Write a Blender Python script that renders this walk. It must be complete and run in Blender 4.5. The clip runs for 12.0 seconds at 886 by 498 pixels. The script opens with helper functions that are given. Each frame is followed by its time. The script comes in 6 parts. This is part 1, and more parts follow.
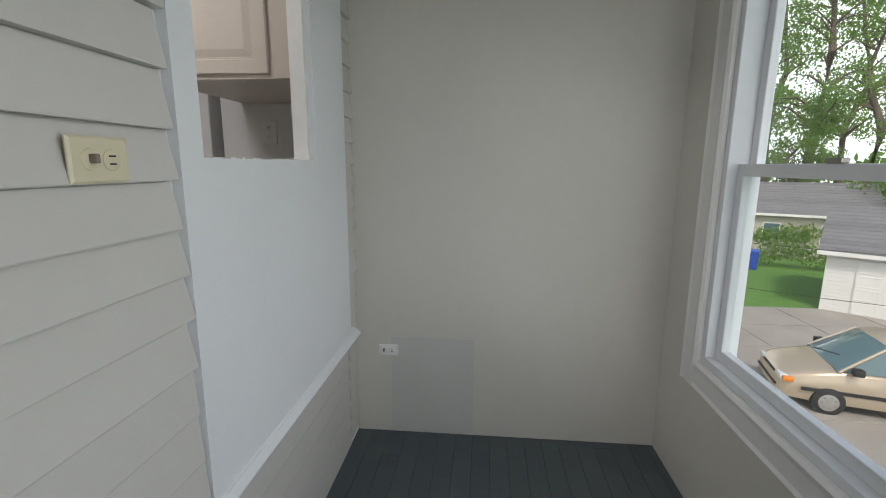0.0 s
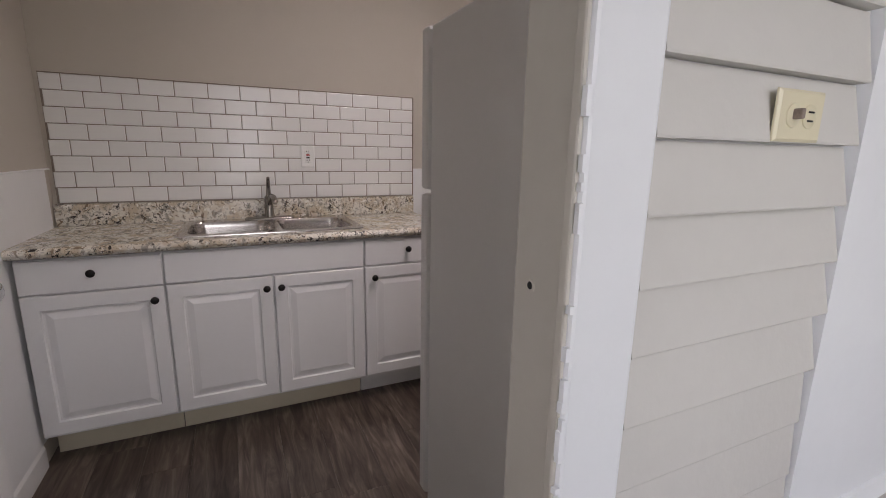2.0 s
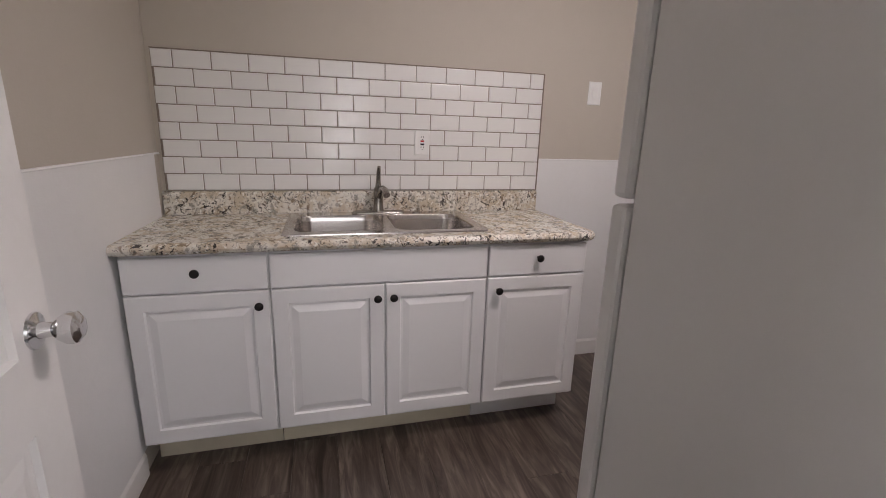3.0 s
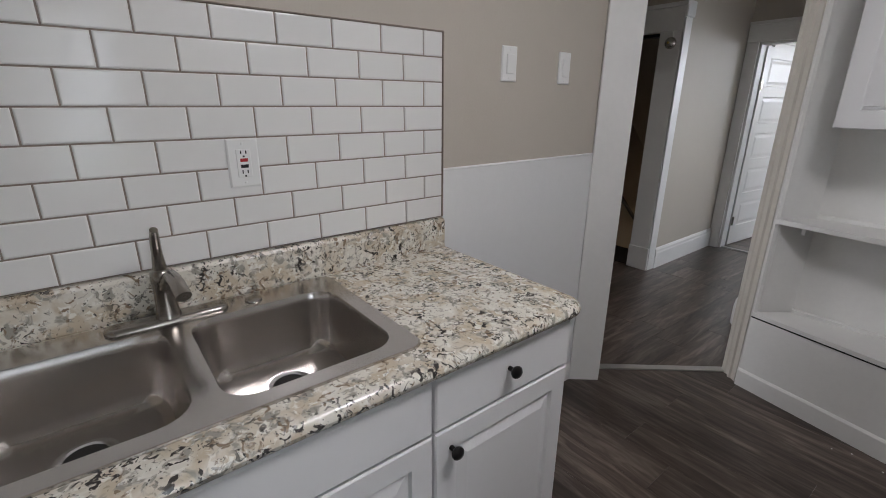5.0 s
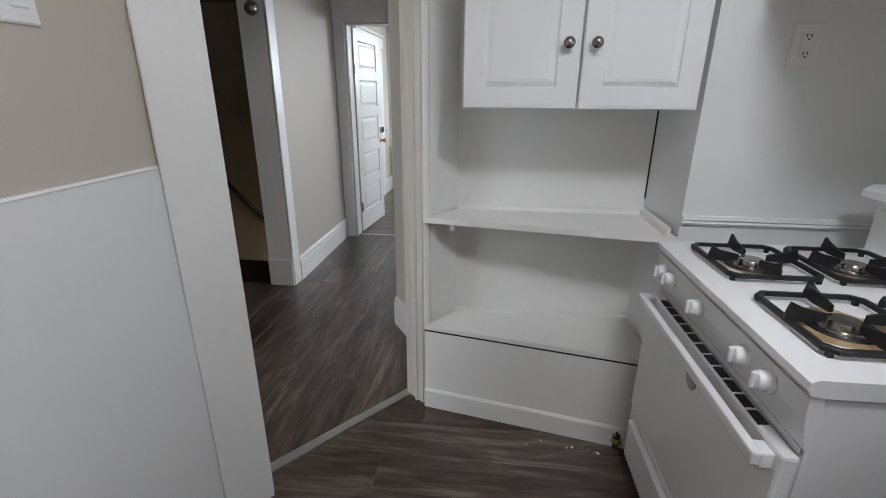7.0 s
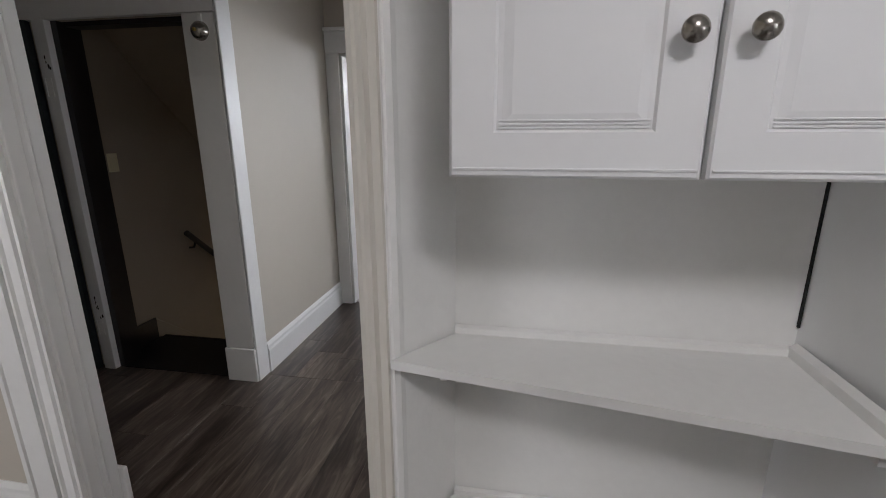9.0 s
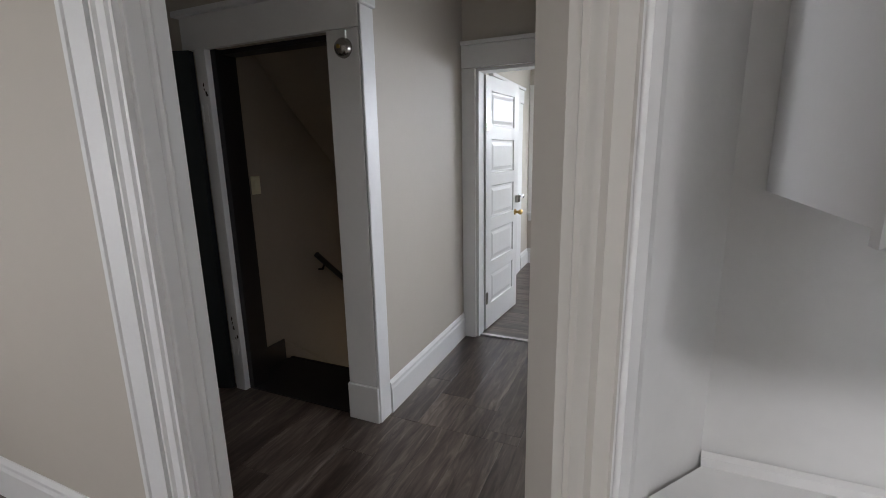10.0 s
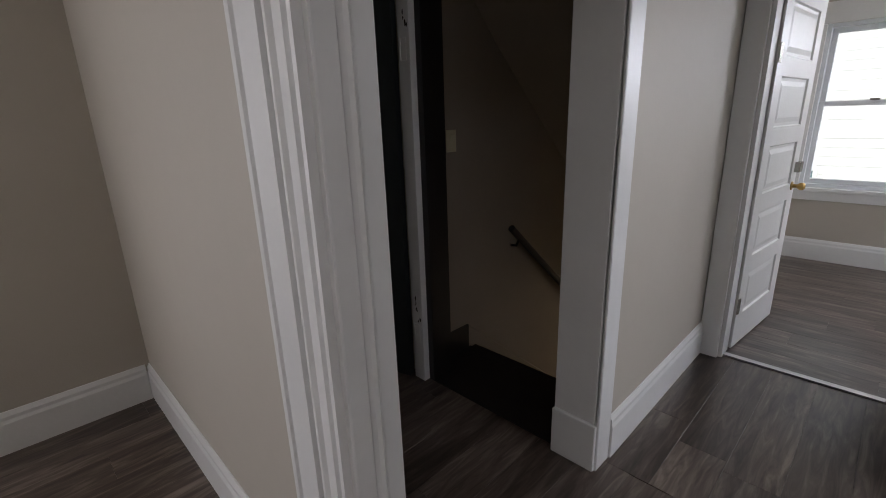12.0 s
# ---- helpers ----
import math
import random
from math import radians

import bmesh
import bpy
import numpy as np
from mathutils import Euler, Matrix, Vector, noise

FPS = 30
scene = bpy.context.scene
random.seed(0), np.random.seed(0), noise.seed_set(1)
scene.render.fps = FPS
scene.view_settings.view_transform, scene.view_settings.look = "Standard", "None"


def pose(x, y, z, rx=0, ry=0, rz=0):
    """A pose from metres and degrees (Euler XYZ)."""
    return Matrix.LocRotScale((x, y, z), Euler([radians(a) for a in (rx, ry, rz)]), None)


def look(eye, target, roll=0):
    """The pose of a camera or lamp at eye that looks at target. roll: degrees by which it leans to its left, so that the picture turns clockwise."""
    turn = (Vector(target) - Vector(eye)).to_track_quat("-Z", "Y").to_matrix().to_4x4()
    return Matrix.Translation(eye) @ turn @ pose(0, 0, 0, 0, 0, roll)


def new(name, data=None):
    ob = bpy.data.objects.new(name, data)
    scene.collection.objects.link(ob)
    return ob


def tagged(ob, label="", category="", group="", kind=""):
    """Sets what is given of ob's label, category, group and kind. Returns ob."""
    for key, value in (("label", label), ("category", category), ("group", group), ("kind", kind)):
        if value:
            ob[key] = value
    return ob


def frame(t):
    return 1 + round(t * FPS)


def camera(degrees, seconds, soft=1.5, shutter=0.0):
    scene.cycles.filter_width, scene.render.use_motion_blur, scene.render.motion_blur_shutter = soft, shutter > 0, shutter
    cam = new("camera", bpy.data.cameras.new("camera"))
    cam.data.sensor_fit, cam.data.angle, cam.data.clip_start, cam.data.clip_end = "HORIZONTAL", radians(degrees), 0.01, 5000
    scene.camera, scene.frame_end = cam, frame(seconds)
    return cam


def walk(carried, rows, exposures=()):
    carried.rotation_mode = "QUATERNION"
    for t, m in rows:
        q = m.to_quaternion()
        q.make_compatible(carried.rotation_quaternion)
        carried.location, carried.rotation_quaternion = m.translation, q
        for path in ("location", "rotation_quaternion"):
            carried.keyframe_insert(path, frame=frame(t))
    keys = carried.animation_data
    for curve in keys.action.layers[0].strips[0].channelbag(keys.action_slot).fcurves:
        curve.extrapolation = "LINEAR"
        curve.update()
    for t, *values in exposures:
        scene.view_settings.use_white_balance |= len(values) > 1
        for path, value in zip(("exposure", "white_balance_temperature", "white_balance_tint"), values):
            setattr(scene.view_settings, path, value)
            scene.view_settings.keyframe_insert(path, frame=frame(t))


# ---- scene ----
cam = camera(89.2, 12.0, soft=0.95)
PATH = [
    (0, (0.121, -0.068, 1.333), (-0.056, 1.89, 0.966), 0.3),
    (0.5, (0.06, -0.088, 1.32), (-0.742, 1.703, 0.933), 0.3),
    (1, (0.019, -0.08, 1.31), (-1.279, 1.392, 0.925), 0.5),
    (1.5, (-0.001, -0.108, 1.303), (-1.622, 0.996, 0.904), 0.3),
    (2, (-0.075, -0.15, 1.279), (-1.848, 0.678, 0.863), 1.0),
    (2.5, (-0.269, -0.215, 1.259), (-2.131, 0.355, 0.806), 1.6),
    (2.7, (-0.368, -0.243, 1.271), (-2.242, 0.259, 0.787), 1.8),
    (4.3, (-1.224, -0.156, 1.388), (-2.958, 0.616, 0.755), 0.7),
    (4.5, (-1.342, -0.158, 1.409), (-3.021, 0.728, 0.778), 0.6),
    (5, (-1.547, -0.064, 1.399), (-3.039, 1.112, 0.776), 0.4),
    (5.5, (-1.726, 0.118, 1.395), (-2.906, 1.61, 0.776), 0.5),
    (6, (-1.896, 0.279, 1.377), (-2.688, 2.006, 0.752), 0.5),
    (6.5, (-1.968, 0.443, 1.376), (-2.376, 2.292, 0.731), 0.4),
    (7, (-1.924, 0.708, 1.36), (-2.131, 2.585, 0.701), 0.4),
    (7.2, (-1.903, 0.81, 1.356), (-2.038, 2.692, 0.693), 0.3),
    (8.8, (-1.921, 1.48, 1.368), (-2.159, 3.391, 0.827), -0.3),
    (9, (-1.925, 1.545, 1.38), (-2.25, 3.451, 0.871), -0.2),
    (9.5, (-2.016, 1.698, 1.386), (-2.61, 3.558, 0.949), -0.5),
    (10, (-2.187, 1.838, 1.384), (-2.972, 3.627, 0.958), -1.1),
    (10.5, (-2.31, 1.995, 1.357), (-3.313, 3.665, 0.905), -1.5),
    (11, (-2.416, 2.113, 1.357), (-3.529, 3.701, 0.868), -1.9),
    (11.5, (-2.576, 2.191, 1.335), (-3.752, 3.724, 0.818), -1.9),
    (12, (-2.729, 2.248, 1.311), (-4.097, 3.596, 0.753), -1.8),
]
walk(cam, [(t, look(eye, target, roll)) for t, eye, target, roll in PATH], exposures=[(0, 0.06, 6650, 14), (0.5, 0.02, 6700, 18), (1.0, 0.19, 6800, 22), (1.5, 0.38, 6850, 24), (2, 0.55, 6850, 25), (2.6, 0.88, 6850, 26), (4.4, 0.68, 6550, 17), (5.0, 0.66, 6200, 15), (5.5, 0.68, 6150, 14), (6.0, 0.7, 6100, 12), (6.5, 0.87, 6050, 11), (7.2, 1.07, 6050, 13), (9, 0.87, 6250, 15), (10.0, 0.95, 6150, 15), (10.5, 1.08, 6100, 16), (11.2, 1.05, 6250, 16), (12, 0.53, 6250, 18)])

# ---- light ----
world = bpy.data.worlds.new("world")
scene.world = world
world.use_nodes = True
wn = world.node_tree
sky = wn.nodes.new("ShaderNodeTexSky")
sky.sky_type, sky.sun_disc = "NISHITA", False
sky.sun_elevation, sky.sun_rotation = radians(51), radians(180)
sky.air_density, sky.dust_density, sky.ozone_density = 1.4, 2.4, 0.8
bg = wn.nodes["Background"]
bg.inputs["Strength"].default_value = 0.15
wn.links.new(sky.outputs["Color"], bg.inputs["Color"])

sun = new("sun", bpy.data.lights.new("sun", "SUN"))
sun.data.energy, sun.data.angle, sun.data.color = 2.4, radians(12), (1.0, 0.96, 0.9)
sun.matrix_world = look((0, -16, 20), (0, 0, 0))


def area_lamp(name, at, to, w, h, watts, colour):
    ob = new(name, bpy.data.lights.new(name, "AREA"))
    ob.data.shape, ob.data.size, ob.data.size_y = "RECTANGLE", w, h
    ob.data.energy, ob.data.color = watts, colour
    ob.matrix_world = look(at, to)
    return ob


DAY = (0.92, 0.97, 1.0)
# daylight lamps; this one stands in the second porch window, out of view
area_lamp("porch_window_light", (0.932, 0.095, 1.36), (-0.09, 1.955, 0.55), 0.85, 1.35, 7, DAY)
# fill lamp in an unseen back-wall opening, added to brighten the end wall
area_lamp("porch_back_fill_light", (-0.2, -1.70, 1.42), (0.16, 1.955, 0.5), 0.45, 1.2, 1.8, DAY)
# fill lamp added at the far wall, where no window is cut
area_lamp("bedroom_fill_light", (-1.7, 7.38, 1.4), (-2.5, 5.0, 0.2), 0.9, 1.3, 70, DAY)
# unseen fill lamp before a solid wall, added to light the hall through the doorway
area_lamp("hall_side_fill_light", (-1.6, 3.75, 1.4), (-2.75, 3.9, 0.0), 0.7, 1.1, 11, DAY)
# daylight for the side room, from an opening added out of view
area_lamp("side_room_window_light", (-5.25, 0.5, 1.4), (-3.5, 2.4, 0.55), 1.1, 1.3, 16, (1.0, 0.98, 0.96))
# light from the floor below, up the stairs
area_lamp("downstairs_light", (-3.85, 6.3, -0.9), (-4.2, 4.6, -0.5), 0.3, 0.3, 1.9, (1.0, 0.78, 0.5))
# unseen lamp without a fixture, added under the ceiling to light the kitchen
area_lamp("kitchen_fill_light", (-1.4, 0.8, 2.42), (-1.4, 0.8, 0), 0.4, 0.4, 11, (1.0, 0.98, 0.96))


# ---- materials ----
def mat(name, colour, rough=0.5, metal=0.0, var=0.06, scale=3.0, bump=0.0, bscale=60.0, detail=4.0, spec=0.5, obj_random=0.0, stretch=(1, 1, 1)):
    m = bpy.data.materials.new(name)
    m.use_nodes = True
    t = m.node_tree
    b = t.nodes["Principled BSDF"]
    b.inputs["Roughness"].default_value = rough
    b.inputs["Metallic"].default_value = metal
    b.inputs["Specular IOR Level"].default_value = spec
    co = t.nodes.new("ShaderNodeTexCoord")
    mp = t.nodes.new("ShaderNodeMapping")
    mp.inputs["Scale"].default_value = stretch
    t.links.new(co.outputs["Object"], mp.inputs["Vector"])
    n1 = t.nodes.new("ShaderNodeTexNoise")
    n1.inputs["Scale"].default_value, n1.inputs["Detail"].default_value = scale, detail
    n2 = t.nodes.new("ShaderNodeTexNoise")
    n2.inputs["Scale"].default_value, n2.inputs["Detail"].default_value = scale * 14, 3.0
    for n in (n1, n2):
        t.links.new(mp.outputs["Vector"], n.inputs["Vector"])
    add = t.nodes.new("ShaderNodeMath")
    add.operation = "MULTIPLY_ADD"
    add.inputs[1].default_value = 0.4
    t.links.new(n2.outputs["Fac"], add.inputs[0])
    t.links.new(n1.outputs["Fac"], add.inputs[2])
    ramp = t.nodes.new("ShaderNodeMapRange")
    ramp.inputs["From Min"].default_value, ramp.inputs["From Max"].default_value = 0.35, 1.05
    ramp.inputs["To Min"].default_value, ramp.inputs["To Max"].default_value = 1 - var, 1 + var
    t.links.new(add.outputs[0], ramp.inputs["Value"])
    val = ramp.outputs["Result"]
    if obj_random:
        oi = t.nodes.new("ShaderNodeObjectInfo")
        r = t.nodes.new("ShaderNodeMapRange")
        r.inputs["To Min"].default_value, r.inputs["To Max"].default_value = 1 - obj_random, 1 + obj_random
        t.links.new(oi.outputs["Random"], r.inputs["Value"])
        mu = t.nodes.new("ShaderNodeMath")
        mu.operation = "MULTIPLY"
        t.links.new(val, mu.inputs[0])
        t.links.new(r.outputs["Result"], mu.inputs[1])
        val = mu.outputs[0]
    mix = t.nodes.new("ShaderNodeVectorMath")
    mix.operation = "SCALE"
    mix.inputs[0].default_value = colour
    t.links.new(val, mix.inputs["Scale"])
    t.links.new(mix.outputs["Vector"], b.inputs["Base Color"])
    if bump:
        n3 = t.nodes.new("ShaderNodeTexNoise")
        n3.inputs["Scale"].default_value, n3.inputs["Detail"].default_value = bscale, 5.0
        t.links.new(mp.outputs["Vector"], n3.inputs["Vector"])
        bp = t.nodes.new("ShaderNodeBump")
        bp.inputs["Strength"].default_value, bp.inputs["Distance"].default_value = bump, 0.004
        t.links.new(n3.outputs["Fac"], bp.inputs["Height"])
        t.links.new(bp.outputs["Normal"], b.inputs["Normal"])
    return m


def ramp_mat(name, vec_scale, noise_scale, stops, rough, bump=0.15, detail=6.0, distort=0.0, obj_shift=False, mix_scale=None, mix_amt=0.5, spec=0.5):
    """Noise through a colour ramp: wood grain, speckled stone, foliage."""
    m = bpy.data.materials.new(name)
    m.use_nodes = True
    t = m.node_tree
    b = t.nodes["Principled BSDF"]
    b.inputs["Roughness"].default_value = rough
    b.inputs["Specular IOR Level"].default_value = spec
    co = t.nodes.new("ShaderNodeTexCoord")
    mp = t.nodes.new("ShaderNodeMapping")
    mp.inputs["Scale"].default_value = vec_scale
    t.links.new(co.outputs["Object"], mp.inputs["Vector"])
    vec = mp.outputs["Vector"]
    if obj_shift:
        oi = t.nodes.new("ShaderNodeObjectInfo")
        sc = t.nodes.new("ShaderNodeMath")
        sc.operation = "MULTIPLY"
        sc.inputs[1].default_value = 37.0
        t.links.new(oi.outputs["Random"], sc.inputs[0])
        ad = t.nodes.new("ShaderNodeVectorMath")
        ad.operation = "ADD"
        t.links.new(vec, ad.inputs[0])
        t.links.new(sc.outputs[0], ad.inputs[1])
        vec = ad.outputs["Vector"]
    n1 = t.nodes.new("ShaderNodeTexNoise")
    n1.inputs["Scale"].default_value, n1.inputs["Detail"].default_value, n1.inputs["Distortion"].default_value = noise_scale, detail, distort
    n1.inputs["Roughness"].default_value = 0.62
    t.links.new(vec, n1.inputs["Vector"])
    fac = n1.outputs["Fac"]
    if mix_scale:
        n2 = t.nodes.new("ShaderNodeTexNoise")
        n2.inputs["Scale"].default_value, n2.inputs["Detail"].default_value = mix_scale, 4.0
        t.links.new(vec, n2.inputs["Vector"])
        mx = t.nodes.new("ShaderNodeMix")
        mx.inputs["Factor"].default_value = mix_amt
        t.links.new(fac, mx.inputs["A"])
        t.links.new(n2.outputs["Fac"], mx.inputs["B"])
        fac = mx.outputs["Result"]
    cr = t.nodes.new("ShaderNodeValToRGB")
    while len(cr.color_ramp.elements) < len(stops):
        cr.color_ramp.elements.new(0.5)
    for e, (p, c) in zip(cr.color_ramp.elements, stops):
        e.position, e.color = p, (*c, 1)
    t.links.new(fac, cr.inputs["Fac"])
    col = cr.outputs["Color"]
    if obj_shift:
        br = t.nodes.new("ShaderNodeMapRange")
        br.inputs["To Min"].default_value, br.inputs["To Max"].default_value = 0.82, 1.22
        t.links.new(oi.outputs["Random"], br.inputs["Value"])
        vm = t.nodes.new("ShaderNodeVectorMath")
        vm.operation = "SCALE"
        t.links.new(col, vm.inputs[0])
        t.links.new(br.outputs["Result"], vm.inputs["Scale"])
        col = vm.outputs["Vector"]
    t.links.new(col, b.inputs["Base Color"])
    if bump:
        bp = t.nodes.new("ShaderNodeBump")
        bp.inputs["Strength"].default_value, bp.inputs["Distance"].default_value = bump, 0.003
        t.links.new(fac, bp.inputs["Height"])
        t.links.new(bp.outputs["Normal"], b.inputs["Normal"])
    return m


M = {}
M["greige"] = mat("greige_wall_paint", (0.52, 0.475, 0.41), 0.62, bump=0.12, bscale=140, var=0.03, scale=1.2)
M["wainscot"] = mat("white_wainscot_paint", (0.79, 0.795, 0.79), 0.42, bump=0.08, bscale=90, var=0.03, scale=2)
M["trim"] = mat("white_trim_paint", (0.77, 0.765, 0.75), 0.4, bump=0.14, bscale=45, var=0.04, scale=3)
M["old_trim"] = mat("old_cream_trim_paint", (0.79, 0.785, 0.76), 0.42, bump=0.25, bscale=40, var=0.05, scale=3)
M["warm_cream"] = mat("warm_cream_cabinet_paint", (0.63, 0.565, 0.49), 0.48, bump=0.2, bscale=40, var=0.07, scale=3)
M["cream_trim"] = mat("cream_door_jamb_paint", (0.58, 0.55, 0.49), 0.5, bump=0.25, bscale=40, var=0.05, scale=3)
M["siding"] = mat("grey_white_siding_paint", (0.63, 0.615, 0.58), 0.55, bump=0.16, bscale=70, var=0.04, scale=2.5)
M["porch_wall"] = mat("porch_wall_paint", (0.62, 0.60, 0.55), 0.6, bump=0.15, bscale=30, var=0.05, scale=1.5)
M["patch"] = mat("grey_wall_patch_paint", (0.56, 0.56, 0.535), 0.5, bump=0.1, bscale=40, var=0.04)
M["panel_blue"] = mat("cool_white_panel_paint", (0.82, 0.84, 0.86), 0.45, bump=0.12, bscale=60, var=0.03, scale=2)
M["ceiling"] = mat("white_ceiling_paint", (0.75, 0.74, 0.72), 0.8, bump=0.2, bscale=80, var=0.03)
M["porch_floor"] = mat("slate_grey_deck_paint", (0.075, 0.095, 0.105), 0.42, bump=0.3, bscale=25, var=0.18, scale=5, obj_random=0.06)
PLANK = [(0.30, (0.016, 0.011, 0.009)), (0.42, (0.046, 0.033, 0.026)), (0.53, (0.096, 0.072, 0.058)), (0.68, (0.215, 0.175, 0.147))]
M["plank_x"] = ramp_mat("dark_vinyl_plank_along_x", (2.0, 17, 17), 1.9, PLANK, 0.31, bump=0.06, detail=10, distort=0.9, obj_shift=True, mix_scale=0.5, mix_amt=0.36)
M["plank_y"] = ramp_mat("dark_vinyl_plank_along_y", (17, 2.0, 17), 1.9, PLANK, 0.31, bump=0.06, detail=10, distort=0.9, obj_shift=True, mix_scale=0.5, mix_amt=0.36)
M["joint"] = mat("dark_floor_joint", (0.012, 0.01, 0.009), 0.8, var=0.1)
M["tile"] = mat("white_glazed_tile", (0.80, 0.795, 0.775), 0.09, spec=0.32, bump=0.03, bscale=20, var=0.015, obj_random=0.02)
M["grout"] = mat("grey_brown_grout", (0.27, 0.225, 0.185), 0.9, bump=0.3, bscale=200, var=0.12, scale=8)
M["cabinet"] = mat("white_cabinet_paint", (0.80, 0.80, 0.80), 0.33, bump=0.04, bscale=60, var=0.015)
M["toe_cream"] = mat("cream_toe_board", (0.66, 0.60, 0.46), 0.5, var=0.06)
M["black_metal"] = mat("black_metal", (0.018, 0.016, 0.015), 0.35, 0.6, var=0.1)
M["iron"] = mat("black_cast_iron", (0.014, 0.014, 0.015), 0.5, 0.2, bump=0.2, bscale=150, var=0.15)
M["steel"] = mat("brushed_steel", (0.57, 0.54, 0.515), 0.2, 1.0, var=0.06, scale=5, bump=0.03, bscale=30, stretch=(1, 30, 1))
M["chrome"] = mat("polished_chrome", (0.75, 0.75, 0.76), 0.12, 1.0, var=0.03)
M["nickel"] = mat("brushed_nickel", (0.34, 0.315, 0.285), 0.24, 1.0, var=0.08, scale=20)
M["brass"] = mat("old_brass", (0.45, 0.30, 0.10), 0.3, 1.0, var=0.1, scale=20)
M["enamel"] = mat("white_enamel", (0.82, 0.82, 0.82), 0.2, var=0.015)
M["fridge"] = mat("white_textured_fridge_steel", (0.70, 0.69, 0.67), 0.4, bump=0.07, bscale=420, var=0.02)
M["fridge_old"] = mat("yellowed_plastic", (0.72, 0.67, 0.50), 0.4, var=0.05)
M["gasket"] = mat("grey_rubber_gasket", (0.35, 0.35, 0.35), 0.7, var=0.08)
M["dirt"] = mat("brown_grime", (0.27, 0.215, 0.18), 0.8, var=0.5, scale=30)
M["plastic_white"] = mat("white_plastic", (0.82, 0.82, 0.80), 0.3, var=0.01)
M["plastic_ivory"] = mat("ivory_plastic", (0.72, 0.66, 0.47), 0.3, var=0.03)
M["red"] = mat("red_plastic", (0.45, 0.02, 0.02), 0.4, var=0.02)
M["slot"] = mat("black_slot", (0.01, 0.01, 0.01), 0.7, var=0.02)
M["dark_door"] = mat("very_dark_green_paint", (0.02, 0.025, 0.026), 0.4, bump=0.2, bscale=30, var=0.2)
M["dark_wood"] = mat("black_stained_wood", (0.014, 0.012, 0.012), 0.45, bump=0.2, bscale=30, var=0.3)
M["stair_wall"] = mat("stairwell_tan_paint", (0.36, 0.31, 0.25), 0.7, bump=0.2, bscale=60, var=0.06)
M["white_metal"] = mat("white_window_vinyl", (0.72, 0.74, 0.76), 0.35, var=0.03)
M["alu"] = mat("aluminium_strip", (0.55, 0.54, 0.52), 0.4, 0.9, var=0.12, scale=12)
M["concrete"] = mat("worn_concrete", (0.30, 0.27, 0.24), 0.9, var=0.25, scale=0.8, bump=0.3, bscale=12)
M["asphalt_roof"] = mat("grey_asphalt_shingle", (0.17, 0.165, 0.17), 0.9, var=0.25, scale=3, obj_random=0.15)
M["shed_white"] = mat("white_house_paint", (0.72, 0.70, 0.67), 0.6, var=0.05)
M["house_tan"] = mat("tan_house_siding", (0.52, 0.47, 0.40), 0.65, var=0.05)
M["car_paint"] = mat("light_gold_car_paint", (0.50, 0.41, 0.31), 0.22, 0.35, var=0.02)
M["car_glass"] = mat("dark_car_glass", (0.10, 0.16, 0.17), 0.06, var=0.02, spec=0.8)
M["rubber"] = mat("black_rubber", (0.02, 0.02, 0.02), 0.75, var=0.1)
M["lamp_clear"] = mat("headlamp_lens", (0.65, 0.67, 0.68), 0.1, 0.3, var=0.05)
M["amber"] = mat("amber_lens", (0.7, 0.22, 0.03), 0.15, var=0.05)
M["blue_bin"] = mat("blue_bin_plastic", (0.02, 0.07, 0.42), 0.45, var=0.05)
M["bark"] = mat("grey_brown_bark", (0.13, 0.10, 0.08), 0.9, var=0.35, scale=6, bump=0.5, bscale=20)
M["grass"] = ramp_mat("lawn_grass", (1, 1, 1), 6, [(0.3, (0.05, 0.12, 0.02)), (0.6, (0.11, 0.24, 0.04)), (0.8, (0.17, 0.30, 0.07))], 0.9, bump=0.5, mix_scale=60, mix_amt=0.5)
M["leaf"] = ramp_mat("tree_leaves", (1, 1, 1), 3.0, [(0.3, (0.05, 0.11, 0.025)), (0.55, (0.12, 0.22, 0.05)), (0.8, (0.24, 0.34, 0.10))], 0.6, bump=0)
leaf_tree = M["leaf"].node_tree
tl = leaf_tree.nodes.new("ShaderNodeBsdfTranslucent")
tl.inputs["Color"].default_value = (0.30, 0.44, 0.10, 1)
lm = leaf_tree.nodes.new("ShaderNodeMixShader")
lm.inputs["Fac"].default_value = 0.45
leaf_tree.links.new(leaf_tree.nodes["Principled BSDF"].outputs["BSDF"], lm.inputs[1])
leaf_tree.links.new(tl.outputs["BSDF"], lm.inputs[2])
leaf_tree.links.new(lm.outputs["Shader"], leaf_tree.nodes["Material Output"].inputs["Surface"])
